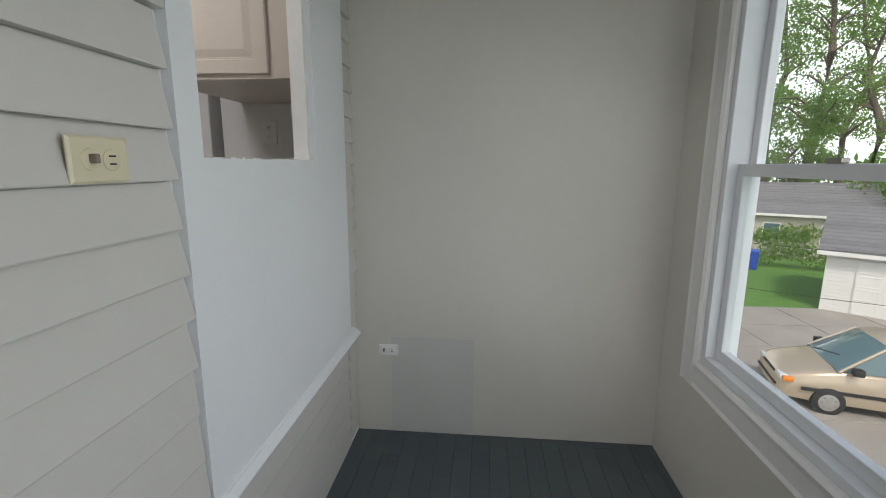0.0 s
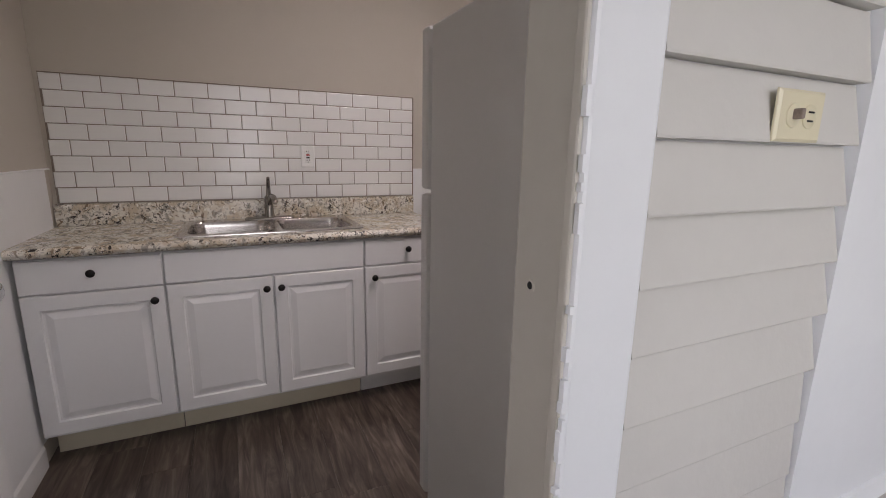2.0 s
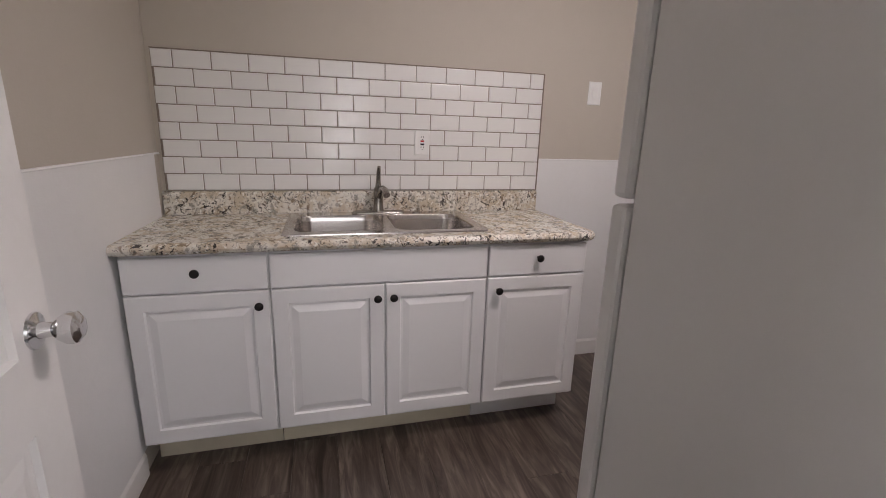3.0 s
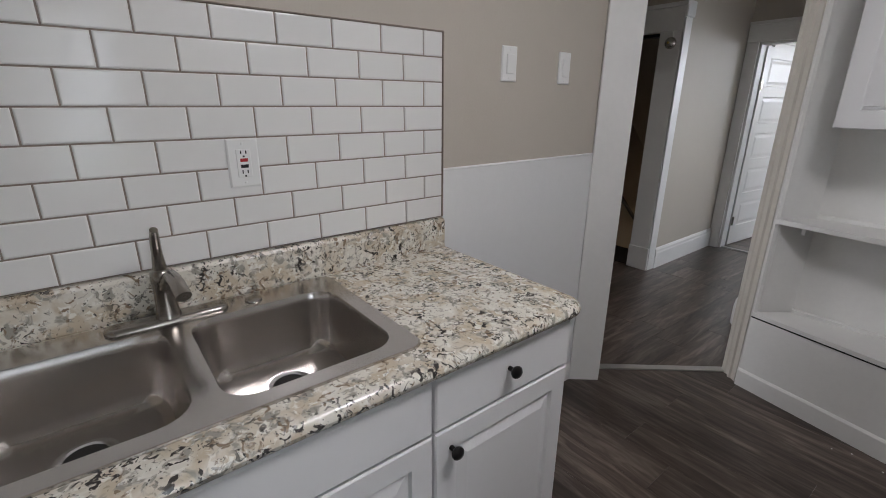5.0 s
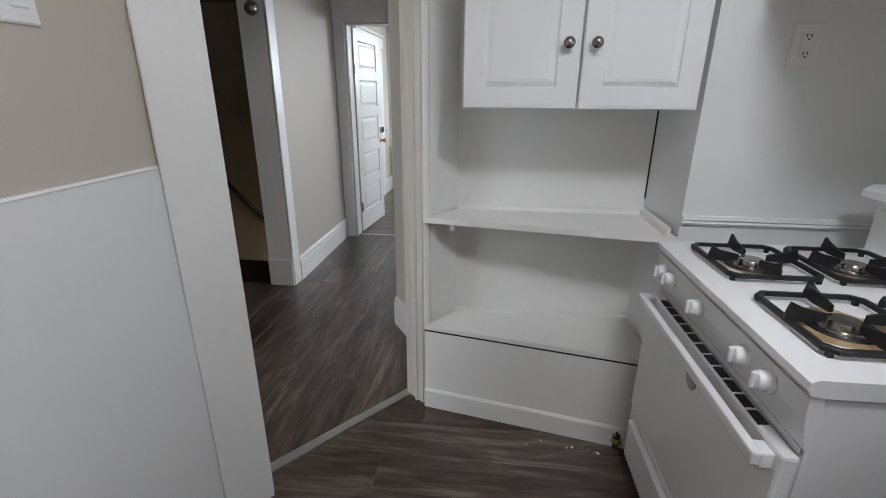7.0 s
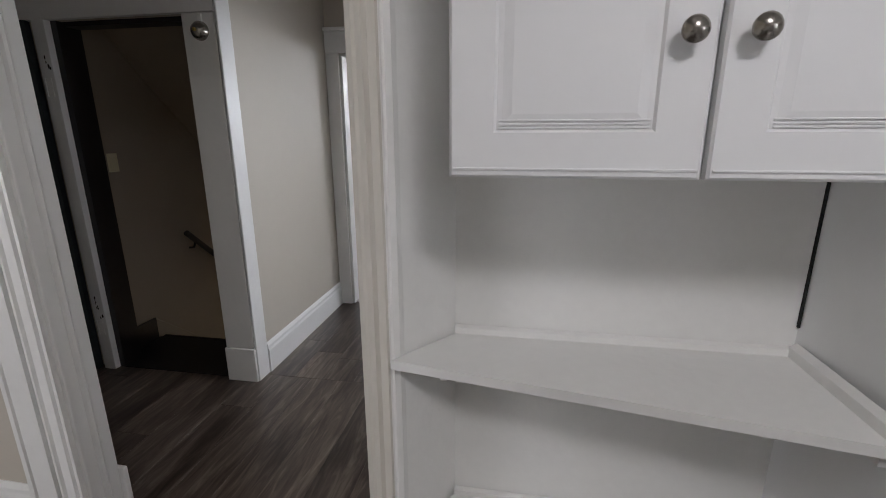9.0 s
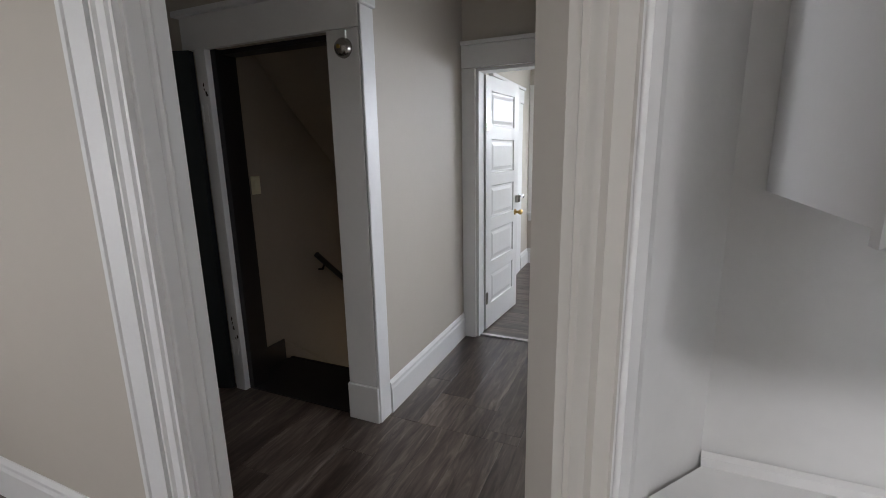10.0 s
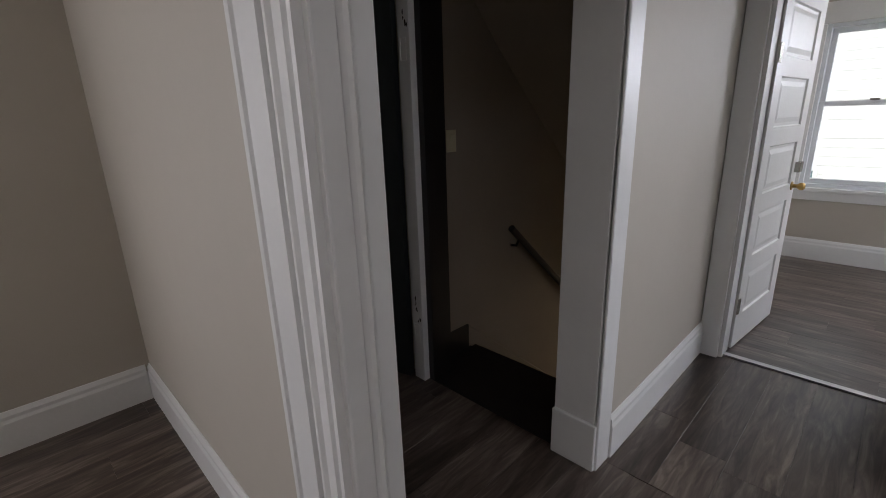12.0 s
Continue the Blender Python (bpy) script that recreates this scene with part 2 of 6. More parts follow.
def granite_mat(name):
    """Cream laminate with tan clouds, grey flakes and small charcoal specks in clusters."""
    m = bpy.data.materials.new(name)
    m.use_nodes = True
    t = m.node_tree
    b = t.nodes["Principled BSDF"]
    b.inputs["Roughness"].default_value = 0.22
    co = t.nodes.new("ShaderNodeTexCoord")

    def noise(scale, detail, distort=0.0):
        n = t.nodes.new("ShaderNodeTexNoise")
        n.inputs["Scale"].default_value, n.inputs["Detail"].default_value, n.inputs["Distortion"].default_value = scale, detail, distort
        t.links.new(co.outputs["Object"], n.inputs["Vector"])
        return n.outputs["Fac"]

    def band(fac, lo, hi):
        r = t.nodes.new("ShaderNodeMapRange")
        r.inputs["From Min"].default_value, r.inputs["From Max"].default_value = lo, hi
        t.links.new(fac, r.inputs["Value"])
        return r.outputs["Result"]

    def mul(a, c):
        n = t.nodes.new("ShaderNodeMath")
        n.operation = "MULTIPLY"
        t.links.new(a, n.inputs[0])
        t.links.new(c, n.inputs[1])
        return n.outputs[0]

    def blend(fac, a, colour):
        n = t.nodes.new("ShaderNodeMix")
        n.data_type = "RGBA"
        t.links.new(fac, n.inputs["Factor"])
        if isinstance(a, tuple):
            n.inputs[6].default_value = (*a, 1)
        else:
            t.links.new(a, n.inputs[6])
        n.inputs[7].default_value = (*colour, 1)
        return n.outputs[2]

    c = blend(band(noise(14, 5, 0.6), 0.44, 0.60), (0.74, 0.71, 0.63), (0.58, 0.50, 0.38))
    c = blend(band(noise(34, 5, 1.0), 0.54, 0.62), c, (0.36, 0.34, 0.29))
    c = blend(band(noise(55, 4, 0.5), 0.57, 0.64), c, (0.82, 0.80, 0.73))
    c = blend(band(noise(30, 4, 1.5), 0.60, 0.655), c, (0.27, 0.205, 0.145))
    cluster = band(noise(11, 3), 0.42, 0.56)
    c = blend(mul(band(noise(64, 4, 1.2), 0.55, 0.60), cluster), c, (0.045, 0.040, 0.036))
    c = blend(band(noise(120, 3, 0.4), 0.64, 0.69), c, (0.10, 0.09, 0.08))
    t.links.new(c, b.inputs["Base Color"])
    return m


M["granite"] = granite_mat("speckled_granite_laminate")


def glass_mat(name, alpha):
    m = bpy.data.materials.new(name)
    m.use_nodes = True
    t = m.node_tree
    out = t.nodes["Material Output"]
    gl = t.nodes.new("ShaderNodeBsdfGlossy")
    gl.inputs["Roughness"].default_value = 0.02
    tr = t.nodes.new("ShaderNodeBsdfTransparent")
    tr.inputs["Color"].default_value = (0.96, 0.98, 0.97, 1)
    mx = t.nodes.new("ShaderNodeMixShader")
    mx.inputs["Fac"].default_value = alpha
    t.links.new(tr.outputs["BSDF"], mx.inputs[1])
    t.links.new(gl.outputs["BSDF"], mx.inputs[2])
    t.links.new(mx.outputs["Shader"], out.inputs["Surface"])
    return m


M["glass"] = glass_mat("window_glass", 0.05)


# ---- mesh helpers ----
def bm_box(bm, x0, x1, y0, y1, z0, z1, bevel=0.0):
    vs = [bm.verts.new((x, y, z)) for z in (z0, z1) for x, y in ((x0, y0), (x1, y0), (x1, y1), (x0, y1))]
    fs = [(3, 2, 1, 0), (4, 5, 6, 7), (0, 1, 5, 4), (1, 2, 6, 5), (2, 3, 7, 6), (3, 0, 4, 7)]
    faces = [bm.faces.new([vs[i] for i in f]) for f in fs]
    if bevel > 0:
        edges = list({e for f in faces for e in f.edges})
        bmesh.ops.bevel(bm, geom=edges, offset=bevel, segments=2, profile=0.5, affect="EDGES")
    return bm


def bm_prism(bm, poly, z0, z1):
    """A plan polygon, counter-clockwise, raised from z0 to z1."""
    lo = [bm.verts.new((x, y, z0)) for x, y in poly]
    hi = [bm.verts.new((x, y, z1)) for x, y in poly]
    n = len(poly)
    bm.faces.new(lo[::-1])
    bm.faces.new(hi)
    for i in range(n):
        bm.faces.new((lo[i], lo[(i + 1) % n], hi[(i + 1) % n], hi[i]))
    return bm


def bm_sweep(bm, profile, a, b, out, up=(0, 0, 1)):
    """Profile points (d along out, h along up) swept from a to b."""
    a, b, out, up = Vector(a), Vector(b), Vector(out).normalized(), Vector(up)
    p = [[bm.verts.new(e + out * d + up * h) for d, h in profile] for e in (a, b)]
    n = len(profile)
    bm.faces.new(p[0])
    bm.faces.new(p[1][::-1])
    for i in range(n):
        bm.faces.new((p[0][i], p[1][i], p[1][(i + 1) % n], p[0][(i + 1) % n]))
    bmesh.ops.recalc_face_normals(bm, faces=bm.faces)
    return bm


def bm_lathe(bm, profile, m=None, seg=20):
    """Profile of (radius, height) turned about z, then moved by m."""
    rings = []
    for r, h in profile:
        rings.append([bm.verts.new((r * math.cos(2 * math.pi * i / seg), r * math.sin(2 * math.pi * i / seg), h)) for i in range(seg)])
    made = [v for r in rings for v in r]
    for a, b in zip(rings, rings[1:]):
        for i in range(seg):
            bm.faces.new((a[i], a[(i + 1) % seg], b[(i + 1) % seg], b[i]))
    bm.faces.new(rings[0][::-1])
    bm.faces.new(rings[-1])
    if m is not None:
        bmesh.ops.transform(bm, matrix=m, verts=made)
    return bm


def bm_tube(bm, pts, r, seg=10):
    """A round bar along the points."""
    pts = [Vector(p) for p in pts]
    rings = []
    for i, p in enumerate(pts):
        d = (pts[min(i + 1, len(pts) - 1)] - pts[max(i - 1, 0)]).normalized()
        q = d.to_track_quat("Z", "Y")
        rr = r[i] if isinstance(r, (list, tuple)) else r
        rings.append([bm.verts.new(p + q @ Vector((rr * math.cos(2 * math.pi * k / seg), rr * math.sin(2 * math.pi * k / seg), 0))) for k in range(seg)])
    for a, b in zip(rings, rings[1:]):
        for k in range(seg):
            bm.faces.new((a[k], a[(k + 1) % seg], b[(k + 1) % seg], b[k]))
    bm.faces.new(rings[0][::-1])
    bm.faces.new(rings[-1])
    return bm


def make(name, bm, material, smooth=False):
    bmesh.ops.recalc_face_normals(bm, faces=bm.faces)
    me = bpy.data.meshes.new(name)
    bm.to_mesh(me)
    bm.free()
    me.materials.append(material)
    if smooth:
        me.polygons.foreach_set("use_smooth", [True] * len(me.polygons))
        me.set_sharp_from_angle(angle=radians(38))
    return new(name, me)


def part(name, bm, material, parent, label="", smooth=False):
    ob = make(name, bm, material, smooth)
    ob.parent = parent
    if label:
        tagged(ob, label)
    return ob


def thing(name, at, label, category, group="", kind="", rz=0.0):
    ob = new(name)
    ob.empty_display_size = 0.1
    ob.matrix_world = pose(*at, 0, 0, rz)
    return tagged(ob, label, category, group, kind)


def structure(name, bm, material, label, category, smooth=False):
    return tagged(make(name, bm, material, smooth), label, category, "", "structure")


def porch(ob):
    """Set a porch piece, drawn about the door opening, at its place beside the kitchen."""
    ob.matrix_world = Matrix.Translation((0.06, -0.045, 0)) @ ob.matrix_world
    return ob


def box(*a):
    return bm_box(bmesh.new(), *a)


def boxes(*rows):
    bm = bmesh.new()
    for r in rows:
        bm_box(bm, *r)
    return bm


# ---- structure ----
H = 2.45
SINK_X, LEFT_Y, PORCH_X, INNER_X = -2.76, -0.925, -0.545, -0.64
EAST_X, ALC_Y = -0.58, 2.575
# stair doorway, hall wall and bedroom doorway
SX0, SX1, SY, SZ, LX = -4.275, -3.525, 3.655, 1.92, -3.35
BX0, BX1, BY, BZ = -3.25, -2.545, 4.87, 1.92
UX, UY = 0.644, 0.765


def diag(s, d=0.0):
    """A plan point on the slanting wall: s along it from the sink wall, d into the hall."""
    return (SINK_X + UX * s - UY * d, 1.755 + UY * s + UX * d)


S0, S1 = 0.152, 0.875
W = 0.115

structure("wall_sink", box(-2.88, SINK_X, -1.05, 1.755, 0, H), M["greige"], "greige painted kitchen wall behind the sink", "wall")
structure("wall_kitchen_side", box(-2.88, EAST_X, -1.05, LEFT_Y, 0, H), M["greige"], "greige painted kitchen side wall above wainscot", "wall")
bm = bmesh.new()
bm_prism(bm, [diag(0), diag(S0), diag(S0, W), diag(-0.1, W)], 0, H)
bm_prism(bm, [diag(S1), diag(1.32), diag(1.32, W), diag(S1, W)], 0, H)
bm_prism(bm, [diag(S0), diag(S1), diag(S1, W), diag(S0, W)], 2.03, H)
structure("wall_slanting", bm, M["old_trim"], "white slanting wall with the kitchen doorway", "wall")

# wall between porch and kitchen: doorway and the old window opening go through it
bm = boxes((INNER_X, PORCH_X, -1.05, -0.62, 0, H), (INNER_X, PORCH_X, -0.62, 0.264, 2.05, H), (INNER_X, PORCH_X, 0.264, 0.885, 0, H),
           (INNER_X, PORCH_X, 0.885, 1.68, 0, 1.345), (INNER_X, PORCH_X, 0.885, 1.68, 2.15, H), (INNER_X, PORCH_X, 1.68, 2.0, 0, H), (INNER_X, PORCH_X, 2.12, 2.8, 0, H))
porch(structure("wall_porch_kitchen", bm, M["wainscot"], "white painted wall between porch and kitchen", "wall"))
porch(structure("wall_porch_end", box(-0.67, 1.05, 2.0, 2.12, 0, H), M["porch_wall"], "beige grey painted end wall of the porch", "wall"))
WY0, WY1, WZ0, WZ1 = -0.35, 1.65, 0.61, 2.12
bm = boxes((0.887, 1.0, -1.6, WY0, 0, H), (0.887, 1.0, WY0, WY1, 0, WZ0), (0.887, 1.0, WY0, WY1, WZ1, H), (0.887, 1.0, WY1, 2.0, 0, H))
porch(structure("wall_porch_window", bm, M["porch_wall"], "beige grey painted porch wall with a window", "wall"))
# opening in this unseen wall is added for the fill lamp
porch(structure("wall_porch_back", boxes((-0.67, -0.52, -1.72, -1.6, 0, H), (-0.52, 0.0, -1.72, -1.6, 0, 0.75), (-0.52, 0.0, -1.72, -1.6, 2.1, H), (0.0, 1.0, -1.72, -1.6, 0, H)), M["porch_wall"], "beige grey painted back wall of the porch", "wall"))
porch(structure("wall_porch_siding_end", box(-0.67, -0.52, -1.6, -1.05, 0, H), M["siding"], "painted porch wall beside the doorway", "wall"))
# kitchen: alcove back, bump-out beside the stove
structure("wall_alcove", box(-2.3, EAST_X, ALC_Y, 2.8, 0, H), M["old_trim"], "white painted back wall of the built-in alcove", "wall")
structure("wall_bump", bm_prism(bmesh.new(), [(-1.274, 2.285), (EAST_X, 2.285), (EAST_X, ALC_Y), (-1.308, ALC_Y)], 0, H), M["wainscot"], "white painted chimney bump beside the stove", "wall")
# side room and hall
# middle opening is unseen, added to hold the side-room daylight lamp
structure("wall_side_room_far", boxes((-5.32, -5.2, -1.4, -0.1, 0, H), (-5.32, -5.2, -0.1, 1.1, 0, 0.7), (-5.32, -5.2, -0.1, 1.1, 2.1, H), (-5.32, -5.2, 1.1, 3.75, 0, H)), M["greige"], "greige painted wall of the side room", "wall")
structure("wall_side_room_end", box(-5.2, -3.335, 2.6, 2.70, 0, H), M["greige"], "greige painted end wall of the side room", "wall")
structure("wall_side_room_back", box(-5.2, -2.88, -1.4, -1.28, 0, H), M["greige"], "greige painted back wall of the side room", "wall")
structure("wall_side_room_near", box(-2.89, -2.88, -1.28, 1.68, 0, H), M["greige"], "greige painted wall backing the kitchen", "wall")
bm = boxes((-5.2, SX0, SY, SY + 0.12, 0, H), (SX0, SX1, SY, SY + 0.12, SZ, H), (SX1, LX, SY, SY + 0.12, 0, H))
structure("wall_stair_door", bm, M["greige"], "greige painted hall wall with the stair doorway", "wall")
structure("wall_hall_long", box(-3.475, LX, SY + 0.12, BY, -1.2, H), M["greige"], "greige painted long hall wall", "wall")
bm = boxes((-3.9, BX0, BY, BY + 0.12, 0, H), (BX0, BX1, BY, BY + 0.12, BZ, H), (BX1, -0.4, BY, BY + 0.12, 0, H))
structure("wall_bedroom_door", bm, M["greige"], "greige painted wall with the bedroom doorway", "wall")
# slanting piece right of the hall, then the hall's other long wall with a doorway
CB = (-2.478, 3.16)
bm = bmesh.new()
bm_prism(bm, [(-2.12, 2.64), (-1.98, 2.7), (-2.38, 3.22), CB], 0, H)
structure("wall_hall_corner", bm, M["greige"], "greige painted slanting wall of the hall", "wall")
bm = boxes((-2.478, -2.358, 3.16, 3.36, 0, H), (-2.478, -2.358, 3.36, 4.20, 1.92, H), (-2.478, -2.358, 4.20, BY, 0, H))
structure("wall_hall_side", bm, M["greige"], "greige painted hall wall with a side doorway", "wall")
structure("wall_hall_side_back", box(-1.5, -1.4, 2.8, BY, 0, H), M["greige"], "greige painted wall beyond the side doorway", "wall")
# bedroom
BF = 7.27
XW0, XW1, XZ0, XZ1 = -3.325, -2.575, 0.64, 1.945
bm = boxes((-3.55, XW0, BF, BF + 0.14, 0, H), (XW0, XW1, BF, BF + 0.14, 0, XZ0), (XW0, XW1, BF, BF + 0.14, XZ1, H), (XW1, -0.4, BF, BF + 0.14, 0, H))
structure("wall_bedroom_window", bm, M["greige"], "greige painted bedroom wall with a window", "wall")
structure("wall_bedroom_far", box(-3.55, -3.43, BY + 0.12, BF, 0, H), M["greige"], "greige painted bedroom side wall", "wall")
# out-of-view wall; its opening is added to let light into the bedroom
bm = boxes((-0.62, -0.5, BY + 0.12, 5.6, 0, H), (-0.62, -0.5, 5.6, 6.8, 0, 0.6), (-0.62, -0.5, 5.6, 6.8, 2.1, H), (-0.62, -0.5, 6.8, BF, 0, H))
structure("wall_bedroom_side", bm, M["greige"], "greige painted bedroom wall with an added unseen opening", "wall")
# stairwell
structure("wall_stair_far", box(-4.475, -4.355, SY + 0.12, 6.6, -2.8, H), M["stair_wall"], "tan painted stairwell wall", "wall")
structure("wall_stair_end", box(-4.355, -3.475, 6.5, 6.6, -2.8, H), M["stair_wall"], "tan painted wall at the foot of the stairs", "wall")
structure("wall_stair_near", box(-3.485, -3.475, SY + 0.12, 6.5, -2.8, H), M["stair_wall"], "tan painted near wall of the stairwell", "wall")
bm = bmesh.new()
bm_sweep(bm, [(0, 1.98), (0.35, 1.62), (2.6, -0.42), (2.6, -0.30), (0.35, 1.74), (0, 2.1)], (-4.355, 3.95, 0.06), (-3.485, 3.95, 0.06), (0, 1, 0))
structure("ceiling_stair", bm, M["stair_wall"], "tan painted sloping stairwell soffit", "ceiling")

# ceilings
structure("ceiling_kitchen", box(-2.88, EAST_X, -1.05, 2.8, H, H + 0.1), M["ceiling"], "white painted kitchen ceiling", "ceiling")
porch(structure("ceiling_porch", box(INNER_X, 1.0, -1.72, 2.12, H, H + 0.1), M["ceiling"], "white painted porch ceiling", "ceiling"))
structure("ceiling_side_room", box(-5.32, -2.88, -1.4, 2.8, H, H + 0.1), M["ceiling"], "white painted side room ceiling", "ceiling")
structure("ceiling_hall", box(-5.32, -1.4, 2.8, BY + 0.12, H, H + 0.1), M["ceiling"], "white painted hall ceiling", "ceiling")
structure("ceiling_bedroom", box(-3.55, -0.4, BY + 0.12, BF + 0.14, H, H + 0.1), M["ceiling"], "white painted bedroom ceiling", "ceiling")

# floors: a dark bed, planks laid on it further down
floor_kitchen = structure("floor_kitchen", box(-2.88, EAST_X, -1.05, 2.8, -0.12, -0.004), M["joint"], "dark brown wood-look vinyl plank kitchen floor", "floor")
floor_porch = porch(structure("floor_porch", box(INNER_X, 1.0, -1.72, 2.12, -0.12, 0.014), M["joint"], "slate grey painted porch floor boards", "floor"))
floor_hall = structure("floor_hall", boxes((-5.32, -2.88, -1.4, 2.8, -0.12, -0.004), (-5.32, -1.4, 2.8, SY + 0.06, -0.12, -0.004), (-3.475, -1.4, SY + 0.06, BY + 0.06, -0.12, -0.004)), M["joint"], "grey brown wood-look vinyl plank hall floor", "floor")
floor_bedroom = structure("floor_bedroom", box(-3.55, -0.4, BY + 0.06, BF + 0.14, -0.12, -0.004), M["joint"], "grey brown wood-look vinyl plank bedroom floor", "floor")

# ---- trim ----
BASE = [(0, 0), (0.018, 0), (0.018, 0.135), (0.013, 0.150), (0.013, 0.165), (0.004, 0.185), (0, 0.185)]
LOWBASE = [(0, 0), (0.012, 0), (0.012, 0.085), (0.006, 0.1), (0, 0.1)]


def baseboard(a, b, out, prof=BASE, material="trim"):
    bm = bm_sweep(bmesh.new(), prof, (*a, 0), (*b, 0), (*out, 0))
    return structure("baseboard", bm, M[material], "white painted baseboard along the wall", "baseboard")


baseboard((-5.2, 2.6), (-3.557, 2.6), (0, -1))
baseboard((-5.2, -1.28), (-5.2, 2.58), (1, 0))
baseboard((LX, SY + 0.08), (LX, BY - 0.02), (1, 0))
baseboard((-3.43, BF), (-2.0, BF), (0, -1))
baseboard((-3.43, 6.9), (-3.43, BF - 0.02), (1, 0))
baseboard((-2.14, 2.67), (CB[0], CB[1]), (-0.82, -0.57))
baseboard((-2.76, 0.9), (-2.76, 1.75), (1, 0), LOWBASE)
baseboard((-2.2, LEFT_Y), (-0.7, LEFT_Y), (0, 1), LOWBASE)


def casing(name, a, b, z0, z1, out, width_dir, width, label, prof=None, material="trim"):
    """An upright moulded board from z0 to z1; a is one foot corner, the profile runs along width_dir and stands out."""
    prof = prof or [(0, 0), (0.014, 0), (0.02, 0.012), (0.02, width - 0.012), (0.014, width), (0, width)]
    bm = bm_sweep(bmesh.new(), prof, (*a, z0), (*a, z1), (*out, 0), (*width_dir, 0))
    return structure(name, bm, M[material], label, "trim", False)


# wainscot boards and their cap
structure("wainscot", box(SINK_X, SINK_X + 0.006, 0.885, 1.75, 0.1, 1.175), M["wainscot"], "white painted wainscot panel", "trim")
structure("wainscot", box(-2.7, EAST_X, LEFT_Y, LEFT_Y + 0.006, 0.1, 1.175), M["wainscot"], "white painted wainscot panel", "trim")
CAP = [(0, 0), (0.008, 0.0), (0.009, 0.003), (0.006, 0.007), (0, 0.008)]
structure("trim", bm_sweep(bmesh.new(), CAP, (SINK_X, 0.885, 1.175), (SINK_X, 1.752, 1.175), (1, 0, 0)), M["wainscot"], "thin white wainscot cap", "trim")
structure("trim", bm_sweep(bmesh.new(), CAP, (SINK_X, LEFT_Y, 1.175), (EAST_X, LEFT_Y, 1.175), (0, 1, 0)), M["wainscot"], "thin white wainscot cap", "trim")

# kitchen doorway in the slanting wall: flat casing, beaded jamb
dn = (UY, -UX)
casing("trim", diag(-0.002), None, 0, 2.13, dn, (UX, UY), 0.15, "flat white door casing", [(0, 0), (0.018, 0), (0.02, 0.004), (0.02, 0.152), (0, 0.152)], "old_trim")
JAMB = [(0, 0), (0.006, 0), (0.006, 0.03), (0.016, 0.034), (0.016, 0.046), (0.006, 0.05), (0.006, 0.075), (0.012, 0.082), (0.006, 0.09), (0.006, 0.114), (0, 0.114)]
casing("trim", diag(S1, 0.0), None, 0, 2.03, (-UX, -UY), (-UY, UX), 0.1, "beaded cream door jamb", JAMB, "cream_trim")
casing("trim", diag(S0, 0.0), None, 0, 2.03, (UX, UY), (-UY, UX), 0.1, "beaded white door jamb", JAMB, "old_trim")
casing("trim", diag(S1 + 0.004), None, 0.0, H, dn, (UX, UY), 0.07, "narrow white moulding beside the alcove", [(0, 0), (0.012, 0), (0.018, 0.012), (0.012, 0.028), (0.012, 0.06), (0, 0.066)], "old_trim")
tb = bmesh.new()
bm_prism(tb, [diag(S0, W - 0.03), diag(S1, W - 0.03), diag(S1, W + 0.012), diag(S0, W + 0.012)], 0.0, 0.007)
structure("threshold", tb, M["alu"], "thin metal floor transition strip", "trim")

# cased opening from side room to hall
CAS = [(0, 0.003), (0.016, 0.003), (0.022, 0.006), (0.022, 0.014), (0.015, 0.022), (0.015, 0.03), (0.022, 0.036), (0.024, 0.066), (0.016, 0.07), (0.003, 0.073), (0.003, 0.080), (0.024, 0.083), (0.024, 0.094), (0, 0.096)]
casing("trim", (-3.43, 2.6), None, 0, 2.1, (0, -1), (1, 0), 0.146, "moulded white door casing", CAS)
OUTER = [(0, 0), (0.018, 0), (0.026, 0.007), (0.027, 0.026), (0.022, 0.033), (0.021, 0.106), (0.026, 0.112), (0.026, 0.118), (0.006, 0.119), (0, 0.119)]
casing("trim", (-3.556, 2.6), None, 0, 2.1, (0, -1), (1, 0), 0.124, "wide fluted outer door casing", OUTER)
JB = [(0, 0), (0.014, 0), (0.016, 0.004), (0.016, 0.042), (0.010, 0.046), (0.022, 0.05), (0.028, 0.056), (0.022, 0.064), (0.010, 0.068), (0.012, 0.075), (0.012, 0.112), (0, 0.112)]
casing("trim", (-3.335, 2.592), None, 0, 2.1, (1, 0), (0, 1), 0.16, "white door jamb with a stop bead", JB)
structure("trim", box(-3.363, -3.30, 2.701, 2.72, 0, 0.2, 0.004), M["trim"], "white plinth block at the opening", "trim")

# stair doorway casing, header with cap
structure("trim", boxes((SX1, LX - 0.005, SY - 0.03, SY, 0.2, SZ - 0.002, 0.004), (SX1 - 0.004, LX + 0.003, SY - 0.042, SY, 0, 0.2, 0.004)), M["trim"], "wide flat white casing on a plinth", "trim")
structure("trim", boxes((-4.45, LX - 0.003, SY - 0.032, SY, SZ, 2.085, 0.004), (-4.48, LX + 0.025, SY - 0.055, SY, 2.085, 2.115, 0.006)), M["trim"], "white header board with a cap", "trim")
structure("trim", boxes((LX, LX + 0.012, SY - 0.03, SY + 0.075, 0, 2.01, 0.005), (LX, LX + 0.026, SY - 0.045, SY + 0.08, 2.01, 2.12, 0.008)), M["trim"], "white corner board with a small capital", "trim")
structure("trim", boxes((SX0 - 0.075, SX0, SY - 0.045, SY, 0, SZ - 0.002, 0.003)), M["trim"], "chipped white door jamb with old hinge marks", "trim")
